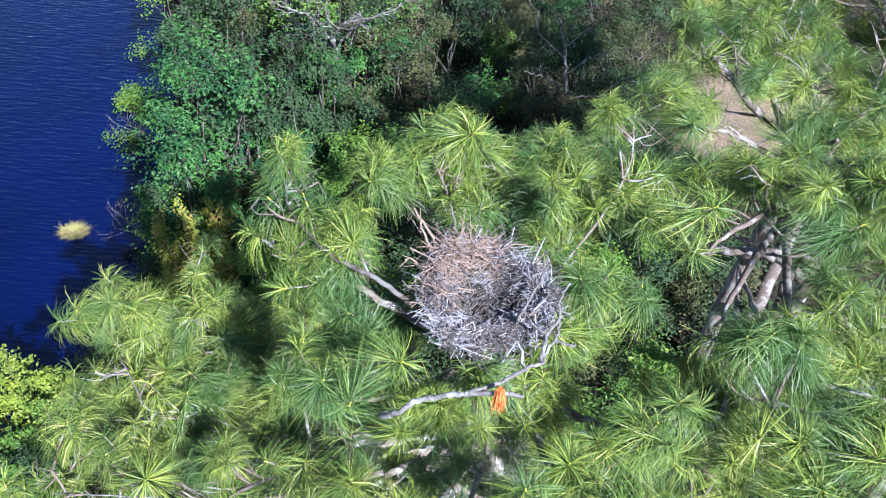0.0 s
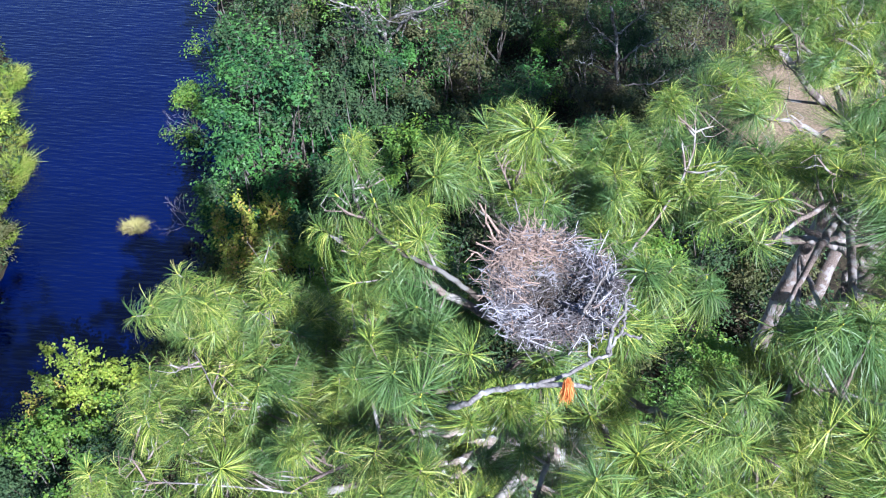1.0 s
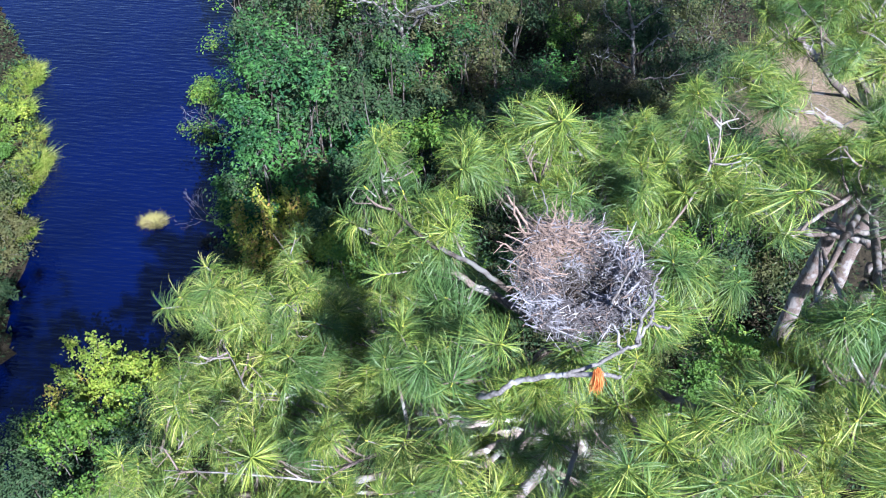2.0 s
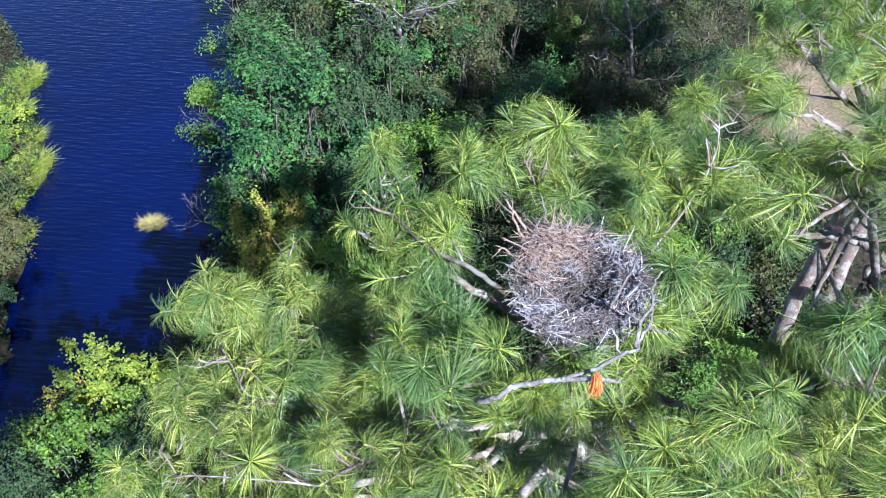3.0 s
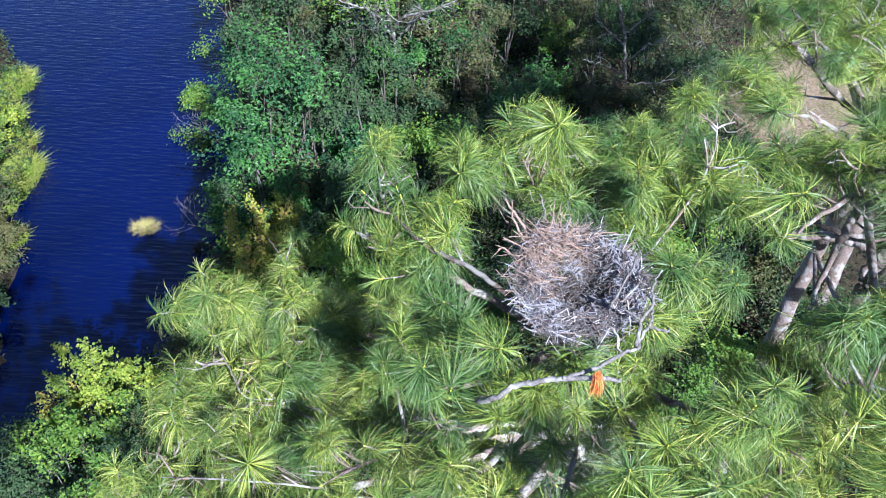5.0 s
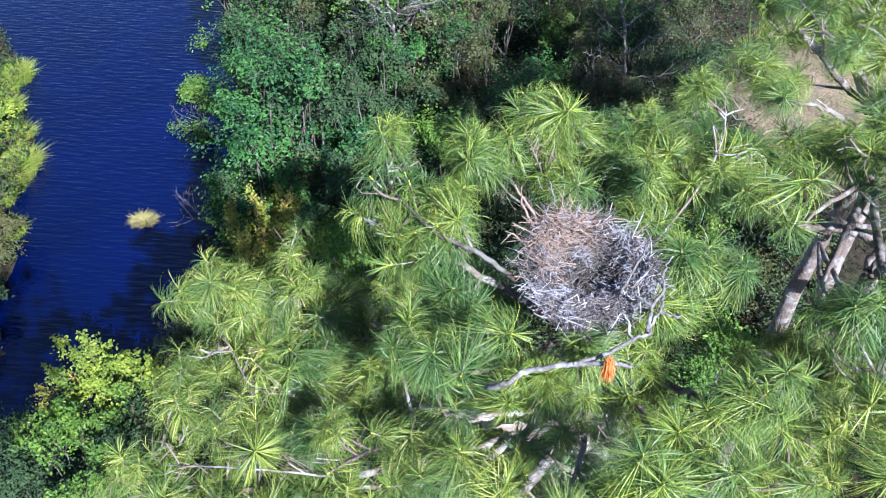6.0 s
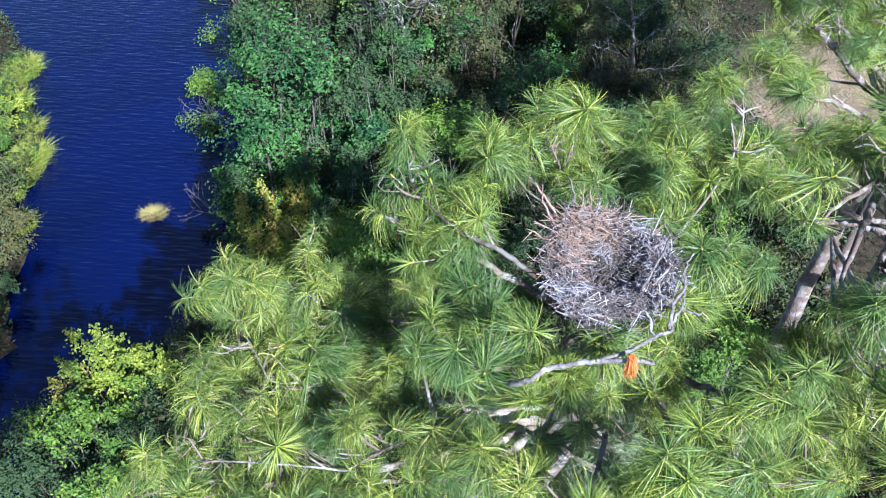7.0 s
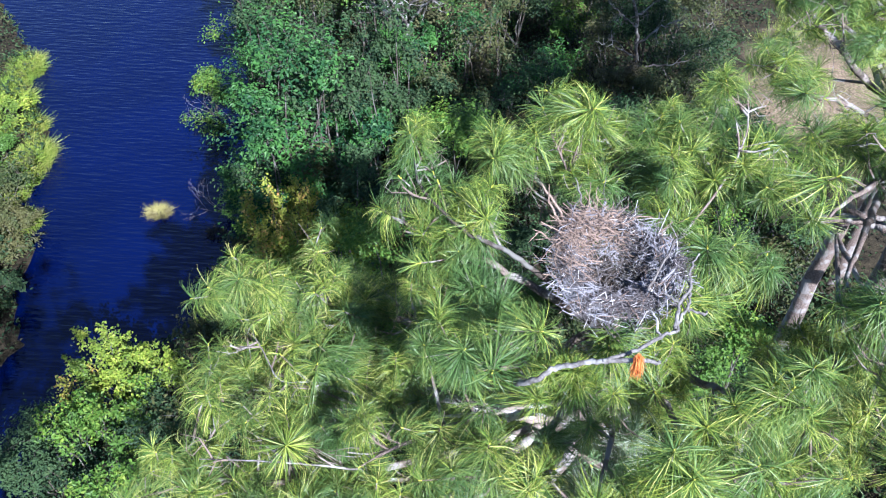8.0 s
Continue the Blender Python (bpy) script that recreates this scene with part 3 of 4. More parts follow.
# bare, lichened branches over the needles
pine.limb([(-1.4, 5.1, 9.7), (-1.82, 5.1, 9.9), (-2.2, 5.06, 9.95), (-2.41, 5.31, 10.05), (-2.54, 5.45, 10.15)], 0.013, 0.005, 0, 0.3, 0.1, GREYWOOD, 5)
pine.limb([(-1.3, 4.3, 9.7), (-1.85, 4.19, 9.9), (-2.35, 4.15, 9.95), (-2.75, 4.13, 9.95)], 0.011, 0.005, 0, 0.26, 0.1, GREYWOOD, 4)
pine.limb([(0.35, 4.9, 11.6), (-0.1, 4.9, 12.0), (-0.5, 5.05, 12.1), (-0.85, 5.45, 12.15), (-0.95, 5.75, 12.2)], 0.024, 0.009, 2, 0.3, 0.2, BARK_DARK, 4)
pine.limb([(1.3, 5.6, 11.5), (1.7, 6.0, 11.9), (1.95, 6.5, 12.1), (2.0, 6.9, 12.25)], 0.013, 0.006, 1, 0.3, 0.3, TWIG, 5)
pine.limb([(0.6, 6.0, 11.4), (0.35, 6.2, 11.9), (0.2, 6.35, 12.15)], 0.013, 0.006, 1, 0.25, 0.3, TWIG, 4)
pine.finish(300)

side_pine = Pine("pine_tree", "tall longleaf pine with a leaning pale trunk beside the nest tree", (5.6, 9.6, 0.4), 12)
side_pine.gaps = [
    ((5.85, 11.38, 7.0), (2.61, 5.05, 12.5), 0.34),
    ((6.77, 15.68, 7.0), (3.02, 6.96, 12.5), 0.24),
    ((5.88, 10.08, 7.0), (2.62, 4.47, 12.5), 0.32),
    ((4.94, 10.12, 7.0), (2.21, 4.49, 12.5), 0.30),
    ((3.54, 10.92, 7.0), (1.59, 4.84, 12.5), 0.30),
    ((3.21, 8.53, 7.0), (1.44, 3.79, 12.5), 0.36),
]
side_pine.trunk([(4.75, 10.0, 0.2), (4.75, 9.98, 5.0), (4.8, 9.9, 7.5), (4.78, 9.55, 9.2), (4.5, 8.9, 10.6), (4.2, 7.6, 11.8)], 0.175, 0.02)
side_pine.trunk([(4.72, 9.95, 5.6), (4.65, 8.4, 7.4), (4.38, 7.6, 8.9), (4.44, 7.6, 9.4), (4.7, 7.45, 10.2)], 0.10, 0.07, "limb")
side_pine.trunk([(4.40, 7.58, 8.9), (4.39, 7.64, 9.3), (4.41, 7.72, 9.7), (4.5, 7.8, 10.3)], 0.06, 0.04, "limb")
for ctrl, r0 in (
    ([(4.7, 9.0, 9.6), (3.4, 6.6, 11.0), (2.5, 4.9, 11.8)], 0.06),
    ([(4.6, 8.8, 10.0), (3.6, 7.0, 11.4), (2.5, 5.7, 11.8)], 0.06),
    ([(4.6, 8.8, 10.0), (3.4, 5.6, 11.2), (2.7, 3.9, 11.8)], 0.06),
    ([(4.6, 8.6, 10.4), (3.4, 7.4, 11.4), (2.5, 6.5, 11.6)], 0.05),
    ([(4.6, 8.6, 10.4), (3.6, 8.0, 11.4), (2.6, 7.6, 11.9)], 0.05),
    ([(4.47, 9.15, 8.6), (3.4, 6.0, 9.6), (2.4, 4.6, 10.6)], 0.035),
    ([(4.47, 9.15, 8.6), (4.0, 6.5, 9.6), (3.2, 4.9, 10.4)], 0.035),
    ([(4.5, 8.5, 10.8), (4.0, 9.0, 11.4), (3.4, 9.8, 11.8)], 0.05),
    ([(4.5, 8.5, 10.8), (4.6, 9.4, 11.3), (4.4, 10.6, 11.6)], 0.05),
    ([(4.5, 8.5, 10.8), (5.0, 8.8, 11.4), (5.4, 9.6, 11.7)], 0.05),
    ([(4.7, 9.0, 10.0), (5.2, 11.0, 10.9), (5.6, 12.8, 11.3)], 0.05),
    ([(4.7, 9.0, 10.2), (4.4, 10.8, 10.9), (4.2, 12.4, 11.2)], 0.05),
    ([(4.3, 7.8, 11.4), (3.8, 6.8, 11.9), (3.2, 6.2, 12.2)], 0.05),
    ([(4.3, 7.8, 11.4), (4.4, 7.0, 11.9), (4.4, 6.2, 12.1)], 0.05),
):
    side_pine.limb(ctrl, r0, 0.012, 3, 0.45, bare=4)


def side_keep(x, y):
    if near(x, y, 2.95, 7.7, 0.7):
        return 0.12
    if near(x, y, 3.05, 5.6, 0.65):
        return 0.12
    return 0.62


# bare limbs on the pale trunk, and a thick curved limb above the clearing
side_pine.limb([(5.6, 8.2, 9.0), (5.1, 8.58, 9.0), (4.85, 8.93, 9.0), (4.44, 9.06, 9.0), (3.88, 8.98, 9.0)], 0.085, 0.05, 0, mat=BARK, bare=0)
side_pine.limb([(5.5, 8.5, 9.3), (5.03, 8.68, 9.3), (4.47, 8.79, 9.3), (4.13, 9.01, 9.3), (3.84, 9.02, 9.3), (3.61, 8.92, 9.3)], 0.045, 0.016, 0, bare=2)
side_pine.limb([(4.6, 9.1, 10.5), (4.27, 8.95, 11.0), (3.9, 8.59, 11.3), (3.41, 8.33, 11.8), (3.28, 8.54, 11.9), (3.11, 8.7, 12.0)], 0.05, 0.026, 2, bare=3, mat=LIMB_BARK)
side_pine.limb([(5.6, 8.6, 8.2), (5.0, 8.3, 8.5), (4.3, 7.8, 8.1)], 0.11, 0.07, 0, bare=0)
side_pine.fill(((2.4, 2.9), (3.3, 3.1), (5.0, 5.0), (6.2, 8.0), (7.0, 11.5), (7.2, 13.4), (4.0, 13.2), (2.8, 10.6), (2.6, 8.6), (2.4, 7.6)), 0.46,
               lambda x, y: 11.9 - 0.25 * max(0.0, x - 3.0) - 0.12 * max(0.0, y - 7.0), side_keep)
side_pine.fill(((2.2, 3.6), (3.6, 3.6), (5.0, 5.0), (6.0, 8.0), (4.5, 9.5), (3.2, 5.6)), 0.5, lambda x, y: 10.3, lambda x, y: 0.6)
side_pine.fill(((2.9, 5.3), (4.2, 5.5), (4.6, 6.9), (3.3, 6.9)), 0.42, lambda x, y: 9.2, lambda x, y: 0.9)
side_pine.fill(((3.1, 6.75), (3.75, 6.75), (3.3, 5.4), (3.0, 4.5), (2.4, 4.5), (2.7, 5.5)), 0.27, lambda x, y: 9.4, lambda x, y: 1.0, 3)
side_pine.finish(260)

# pines added mostly out of view to shade the scrub and the water's edge
for k, (x, y) in enumerate(((7.4, 12.8), (8.6, 16.4), (9.6, 12.8), (8.2, 9.2), (-4.9, -0.2))):
    shade_pine = Pine("pine_tree", "tall longleaf pine added mostly out of view to shade the bank and its scrub", (x, y, 0.4), 30 + k)
    shade_pine.trunk([(x, y, 0.2), (x + 0.1, y, 6.0), (x, y + 0.1, 12.2)], 0.22, 0.05)
    for a in range(8):
        c, s = math.cos(a * 0.785 + k), math.sin(a * 0.785 + k)
        shade_pine.limb([(x, y, 9.0 + 0.4 * (a % 4)), (x + c, y + s, 10.2 + 0.4 * (a % 4)), (x + 2.0 * c, y + 2.0 * s, 11.2 + 0.3 * (a % 4))], 0.05, 0.012, 3, 0.5)
    shade_pine.fill([(x + 2.9 * math.cos(a), y + 2.9 * math.sin(a)) for a in np.linspace(0, 5.8, 11)], 0.5, lambda px, py: 12.0, lambda px, py: 0.9, 3)
    shade_pine.finish(0, 1)


# ---- the nest ----
def turn_x(d):
    q = Vector((1, 0, 0)).rotation_difference(Vector(d))
    return np.array(q.to_matrix())


def stick_mesh(seed, length, mats):
    rng = np.random.default_rng(seed)
    h = Heap()
    p = np.stack([np.linspace(-0.5, 0.5, 6) * length, rng.normal(0, 0.035 * length, 6), rng.normal(0, 0.025 * length, 6)], -1)
    tube(h, p, 0.0052, 0.0028, 5, 0)
    if seed % 2:
        tube(h, [p[3], p[3] + (0.09 * length, 0.1 * length, 0.05 * length), p[3] + (0.2 * length, 0.14 * length, 0.02)], 0.0035, 0.002, 4, 0)
    return h.mesh("stick", mats)


def build_nest(centre, radius, depth):
    """A bowl of woven sticks, higher and fresher at the back towards the canal, whitewashed round the rim."""
    rng = np.random.default_rng(77)
    root = tagged(new("nest"), "large bowl nest of dry grey and brown sticks", "nest")
    root.location = centre
    grey = [stick_mesh(s, 0.26 + 0.02 * s, [STICK]) for s in range(10)]
    warm = [stick_mesh(s + 20, 0.26 + 0.02 * s, [STICK_WARM]) for s in range(10)]
    mass = Heap()
    for k in range(5200):
        a = rng.uniform(0, 2 * np.pi)
        u = rng.uniform(0, 1) ** 0.6
        r = radius * (0.04 + 1.0 * u) * rng.uniform(0.88, 1.14) * (1 + 0.06 * math.sin(3 * a + 1))
        back = max(0.0, math.cos(a - 2.35)) ** 2
        front = max(0.0, math.cos(a + 1.4))
        floor = (depth + 0.14 * back - 0.10 * front) * np.clip((r / radius - 0.30) / 0.46, 0, 1) ** 1.2
        if r > radius * 0.95:
            floor -= 0.5 * (r - radius * 0.95)
        z = floor - rng.uniform(0, 1) ** 1.5 * 0.13 * (0.3 + u) + rng.normal(0, 0.018)
        tangent = a + np.pi / 2 + rng.normal(0, 0.95)
        d = unit(np.array((np.cos(tangent), np.sin(tangent), rng.normal(0, 0.3))))
        p = np.array((r * np.cos(a), r * np.sin(a) * (0.86 if np.sin(a) < 0 else 1.0), z))
        fresh = rng.uniform() < (0.8 * back + 0.06 if u > 0.5 else 0.06)
        if k < 300 and u > 0.4:
            ob = part("stick", (warm if fresh else grey)[k % 10], root)
            ob.matrix_basis = Matrix.Translation(p + (0, 0, 0.015)) @ Matrix(turn_x(d).tolist()).to_4x4() @ Matrix.Rotation(rng.uniform(0, 6.3), 4, "X") @ Matrix.Scale(rng.uniform(0.5, 1.1), 4)
        else:
            ln = rng.uniform(0.06, 0.28) * (0.5 + 0.7 * u)
            side = rng.normal(0, 0.02, 3)
            # slot 3: dark bark in the middle paints the shade of the hollow
            slot = 3 if u < 0.5 and rng.uniform() < 0.6 else 1 if fresh else 2 if rng.uniform() < 0.09 + 0.18 * u * (1 - back) else 0
            ln *= 0.5 if slot == 2 else 1
            tube(mass, [p - d * ln / 2, p + side, p + d * ln / 2], rng.uniform(0.0018, 0.0044), 0.0018, 4, slot)
    for k in range(110):
        a = rng.uniform(0, 2 * np.pi)
        r = radius * rng.uniform(0.9, 1.12)
        out = a + rng.normal(0, 0.7)
        d = unit(np.array((math.cos(out), math.sin(out), rng.normal(0.15, 0.25))))
        ln = rng.uniform(0.12, 0.34)
        p = np.array((r * math.cos(a), r * math.sin(a), depth * (0.75 + 0.35 * math.sin(a)) + rng.normal(0, 0.03)))
        tube(mass, curve_points([p - d * ln * 0.5, p + rng.normal(0, 0.02, 3), p + d * ln * 0.5], 5), rng.uniform(0.003, 0.0055), 0.002, 4, int(rng.choice((0, 0, 2, 1))))
    for k in range(95):
        a, r = rng.normal(2.4, 0.55), radius * rng.uniform(0.7, 1.08)
        d = unit(np.array((rng.normal(-0.3, 0.7), rng.normal(0.2, 0.7), rng.normal(0.25, 0.35))))
        ob = part("stick", (warm if rng.uniform() < 0.8 else grey)[k % 10], root)
        ob.matrix_basis = Matrix.Translation((r * math.cos(a), r * math.sin(a), depth + rng.uniform(-0.05, 0.2))) @ Matrix(turn_x(d).tolist()).to_4x4() @ Matrix.Scale(rng.uniform(0.5, 1.1), 4)
    tagged(part("twig_bed", mass.mesh("twig_bed", [STICK, STICK_WARM, SPLASH, BARK_DARK]), root), kind="stuff")
    for ctrl, r0, mat in (
            ([(-0.34, 0.22, 0.24), (-0.47, 0.37, 0.40), (-0.62, 0.52, 0.55)], 0.017, STICK_WARM),
            ([(-0.28, 0.29, 0.25), (-0.44, 0.26, 0.35), (-0.54, 0.37, 0.45), (-0.59, 0.52, 0.50)], 0.014, STICK_WARM),
            ([(-0.45, 0.10, 0.20), (-0.58, 0.16, 0.33), (-0.66, 0.10, 0.40)], 0.011, STICK_WARM),
            ([(-0.20, 0.38, 0.25), (-0.30, 0.50, 0.42), (-0.34, 0.62, 0.55)], 0.010, GREYWOOD),
            ([(0.21, -0.28, 0.20), (0.29, -0.14, 0.35), (0.39, -0.03, 0.60)], 0.012, GREYWOOD),
            ([(0.30, -0.20, 0.20), (0.42, -0.10, 0.33), (0.52, 0.02, 0.38)], 0.008, STICK)):
        h = Heap()
        line = curve_points(ctrl, 9, rng, 0.006)
        tube(h, line, r0, r0 * 0.45, 6, 0, 0.05, rng)
        for q in (3, 5, 6):
            tube(h, curve_points([line[q], line[q] + unit(line[q + 1] - line[q] + rng.normal(0, 0.02, 3)) * 0.10 + rng.normal(0, 0.03, 3)], 3), r0 * 0.5, r0 * 0.2, 4, 0)
        part("stick", h.mesh("stick", [mat]), root)
    return root


build_nest((0.74, 4.92, 11.73), 0.48, 0.27)


def build_lichen_limb():
    """A dead, pale limb in front of the nest, crusted with lichen."""
    rng = np.random.default_rng(5)
    root = tagged(new("dead_limb"), "dead pale limb crusted with grey lichen below the nest", "branch")
    root.location = (0.76, 3.9, 12.0)
    o = np.array((0.76, 3.9, 12.0))
    for ctrl, r0, r1 in (([(0.35, 4.7, 10.9), (0.0, 4.2, 11.3), (0.12, 3.99, 11.6), (0.26, 4.03, 11.7), (0.43, 4.02, 11.8), (0.63, 3.98, 11.9), (0.82, 3.96, 11.95), (0.98, 4.0, 11.88)], 0.026, 0.016),
                         ([(0.59, 3.98, 11.9), (0.78, 4.03, 11.95), (0.98, 4.14, 12.0), (1.1, 4.22, 12.0), (1.2, 4.42, 12.0), (1.31, 4.4, 12.0), (1.36, 4.42, 12.0)], 0.015, 0.009),
                         ([(1.1, 4.22, 12.0), (1.14, 4.43, 12.05), (1.23, 4.56, 12.1), (1.23, 4.68, 12.15), (1.3, 4.82, 12.2)], 0.016, 0.006),
                         ([(1.2, 4.42, 12.0), (1.24, 4.56, 12.05), (1.21, 4.66, 12.1)], 0.012, 0.004),
                         ([(0.98, 4.14, 12.0), (0.95, 4.3, 12.05), (0.86, 4.4, 12.05)], 0.012, 0.004),
                         ([(1.14, 4.43, 12.05), (1.03, 4.5, 12.1), (0.98, 4.6, 12.1)], 0.010, 0.003)):
        h = Heap()
        tube(h, curve_points(ctrl, 6 * len(ctrl), rng, 0.006) - o, r0, r1, 9, 0, 0.10, rng)
        part("limb", h.mesh("limb", [DEAD_BARK]), root)
    return root


def build_dead_needles():
    """A fallen bundle of orange needles draped over the dead limb."""
    rng = np.random.default_rng(8)
    h = Heap()
    for _ in range(240):
        x, y = rng.normal(0, 0.016), rng.normal(0, 0.016)
        a = np.array((x, y, rng.uniform(-0.02, 0.03)))
        e = np.array((x * 1.6 + rng.normal(0, 0.02), y * 1.6 - 0.02 + rng.normal(0, 0.02), -rng.uniform(0.14, 0.27)))
        m = (a + e) / 2 + (0, -0.035, 0.02) + rng.normal(0, 0.008, 3)
        w = unit(np.cross(e - a, rng.normal(size=3))) * 0.003
        h.add([a - w, a + w, m + w, m - w, e], [np.array([[0, 1, 2, 3]]), np.array([[3, 2, 4]])])
    ob = tagged(new("pine_spray", h.mesh("pine_spray", [DEAD_NEEDLE])), "orange dead pine spray hanging over the pale limb", "foliage")
    ob.location = (0.81, 3.93, 12.02)
    ob.scale = (0.8, 0.8, 0.8)
    return ob


build_lichen_limb()
build_dead_needles()

# ---- canal side ----
bl = broadleaf
bl("maple_tree", "blue-green broadleaf tree leaning over the canal bank", "tree", -4.9, 16.2, 6.6, 1.7, LEAF_BLUE, 21, 0.11, 6000, 9, squash=1.2)


def sprig_shrub(name, label, x, y, height, radius, stems, mat, seed, leaf=0.07, per=150):
    """A shrub of upright, leafy sprigs that rise from one stool, some bare at the tip."""
    rng = np.random.default_rng(seed)
    z0 = float(ground_height(np.array(x), np.array(y))) - 0.05
    root = tagged(new(name), label, "shrub")
    root.location = (x, y, z0)
    crown = Heap()
    for k in range(stems):
        wood = Heap()
        a, r = rng.uniform(0, 2 * np.pi), radius * math.sqrt(rng.uniform(0.02, 1))
        top = np.array((r * math.cos(a), r * math.sin(a), height * rng.uniform(0.62, 1.0)))
        line = curve_points([(0.25 * top[0], 0.25 * top[1], 0), (0.7 * top[0], 0.7 * top[1], 0.5 * top[2]), top * (1, 1, 0.8), top + (*rng.normal(0, 0.08, 2), 0)], 22, rng, 0.02)
        tube(wood, line, 0.016, 0.004, 5, 0)
        u = rng.uniform(0.35, 1.0, per) ** 0.7
        at = line[np.minimum((u * 21).astype(int), 21)]
        at = at + rng.normal(0, 1, (per, 3)) * (0.05 + 0.13 * (1 - u))[:, None]
        leaves(crown, at, unit(rng.normal(0, 0.6, (per, 3)) + (0, 0, 0.8)), leaf, rng, 0.6)
        for q in (12, 15, 18):
            e = line[q] + np.array((*rng.normal(0, 0.16, 2), rng.uniform(0.02, 0.2)))
            tube(wood, curve_points([line[q], e], 3), 0.006, 0.003, 4, 0)
            at = line[q] + (e - line[q]) * rng.uniform(0.2, 1.1, (per // 6, 1)) + rng.normal(0, 0.04, (per // 6, 3))
            leaves(crown, at, unit(rng.normal(0, 0.6, (per // 6, 3)) + (0, 0, 0.8)), leaf, rng, 0.6)
        part("stem", wood.mesh("stem", [BARK_DARK]), root)
    part("crown", crown.mesh("crown", [mat], False), root)
    return root


sprig_shrub("bay_shrub", "yellow and orange-tipped shrub of upright sprigs by the water", -4.7, 13.5, 4.7, 0.9, 26, LEAF_GOLD, 23, 0.075, 190)
bl("bay_shrub", "yellow-green shrub beside the pine", "shrub", -3.4, 13.1, 4.4, 1.1, LEAF_YELLOW, 22, 0.08, 7000, 7)
bl("bay_shrub", "bright green shrub under the pine", "shrub", -2.6, 12.9, 4.6, 1.2, LEAF_BRIGHT, 24, 0.08, 8000, 7)
sprig_shrub("bright_shrub", "sunlit yellow-green shrub with upright sprigs over the water", -8.3, 11.4, 2.35, 0.75, 13, LEAF_YELLOW, 25, 0.085, 130)
sprig_shrub("bright_shrub", "sunlit yellow-green shrub on the canal bank", -7.3, 10.9, 2.1, 0.8, 18, LEAF_YELLOW, 29, 0.085, 150)
sprig_shrub("bright_shrub", "orange-tinged shrub with bare twigs over the water", -8.75, 10.9, 1.9, 0.45, 7, LEAF_GOLD, 30, 0.075, 70)
sprig_shrub("bright_shrub", "bright green shrub on the shaded canal bank", -7.6, 9.9, 2.3, 0.8, 14, LEAF_BRIGHT, 31, 0.085, 130)
sprig_shrub("bright_shrub", "thin bright green shrub on the shaded canal bank", -8.6, 9.3, 2.3, 0.7, 7, LEAF_BRIGHT, 36, 0.085, 110)
sprig_shrub("bright_shrub", "bright green shrub on the canal bank under the pine", -7.2, 8.8, 2.6, 1.0, 14, LEAF_BRIGHT, 37, 0.085, 120)
bl("bank_shrub", "dark green bank shrub beside the canal", "shrub", -9.4, 9.9, 1.3, 1.1, LEAF_DARK, 32, 0.08, 4500, 9)
bl("bank_shrub", "dark green bank shrub beside the canal", "shrub", -8.6, 8.7, 1.8, 1.4, LEAF_DARK, 26, 0.08, 5000, 9)
bl("bank_shrub", "dark green bank shrub under the pine", "shrub", -6.6, 9.4, 2.2, 1.3, LEAF_DARK, 27, 0.08, 4500, 9)
bl("leafy_shrub", "bright small-leaved shrub under a gap in the pines", "shrub", 3.9, 9.7, 5.8, 1.2, LEAF_BRIGHT, 34, 0.08, 7000, 8)
for x, y, h, r, mat, word, seed in ((-6.1, 16.4, 3.0, 1.0, LEAF_BLUE, "blue-green", 41), (-5.3, 15.3, 3.2, 1.1, LEAF_BRIGHT, "bright green", 42), (-4.2, 15.0, 3.6, 1.1, LEAF_BLUE, "blue-green", 43),
                                    (-3.2, 15.2, 3.4, 1.1, LEAF_OLIVE, "olive", 44), (-2.2, 15.4, 3.4, 1.0, LEAF_BROWN, "brown-tinged", 45)):
    bl("bank_shrub", word + " leafy shrub at the foot of the bank trees", "shrub", x, y, h, r, mat, seed, 0.09, 5500, 9, squash=1.2)
bl("leafy_shrub", "fresh green shrub standing in the scrub", "shrub", -1.2, 15.8, 5.3, 1.2, LEAF_BRIGHT, 28, 0.09, 7000, 6)


def thicket(name, label, group, x0, x1, y0, y1, step, low, high, kinds, seed, leaf, count):
    """Young trees and shrubs that stand close together, each of its own height and leaf."""
    rng = np.random.default_rng(seed)
    k = 0
    for gy in np.arange(y0, y1, step):
        for gx in np.arange(x0, x1, step):
            x, y = gx + rng.uniform(-0.45, 0.45) * step, gy + rng.uniform(-0.45, 0.45) * step
            mat, word = kinds[int(rng.integers(0, len(kinds)))]
            h = rng.uniform(low, high)
            if x < np.interp(y, RIGHT_Y, RIGHT_X) + (1.4 if y < 20 else 0.5) or (x > 6.9 and 20.5 < y < 27.5):
                continue
            k += 1
            broadleaf(name, label.format(word), "shrub", x, y, h, rng.uniform(0.55, 0.95) * step, mat, seed * 100 + k, leaf * rng.uniform(0.8, 1.2), count, int(rng.integers(6, 10)),
                      squash=rng.uniform(0.8, 1.3), lean=(rng.normal(0, 0.25), rng.normal(0, 0.25)), group=group)


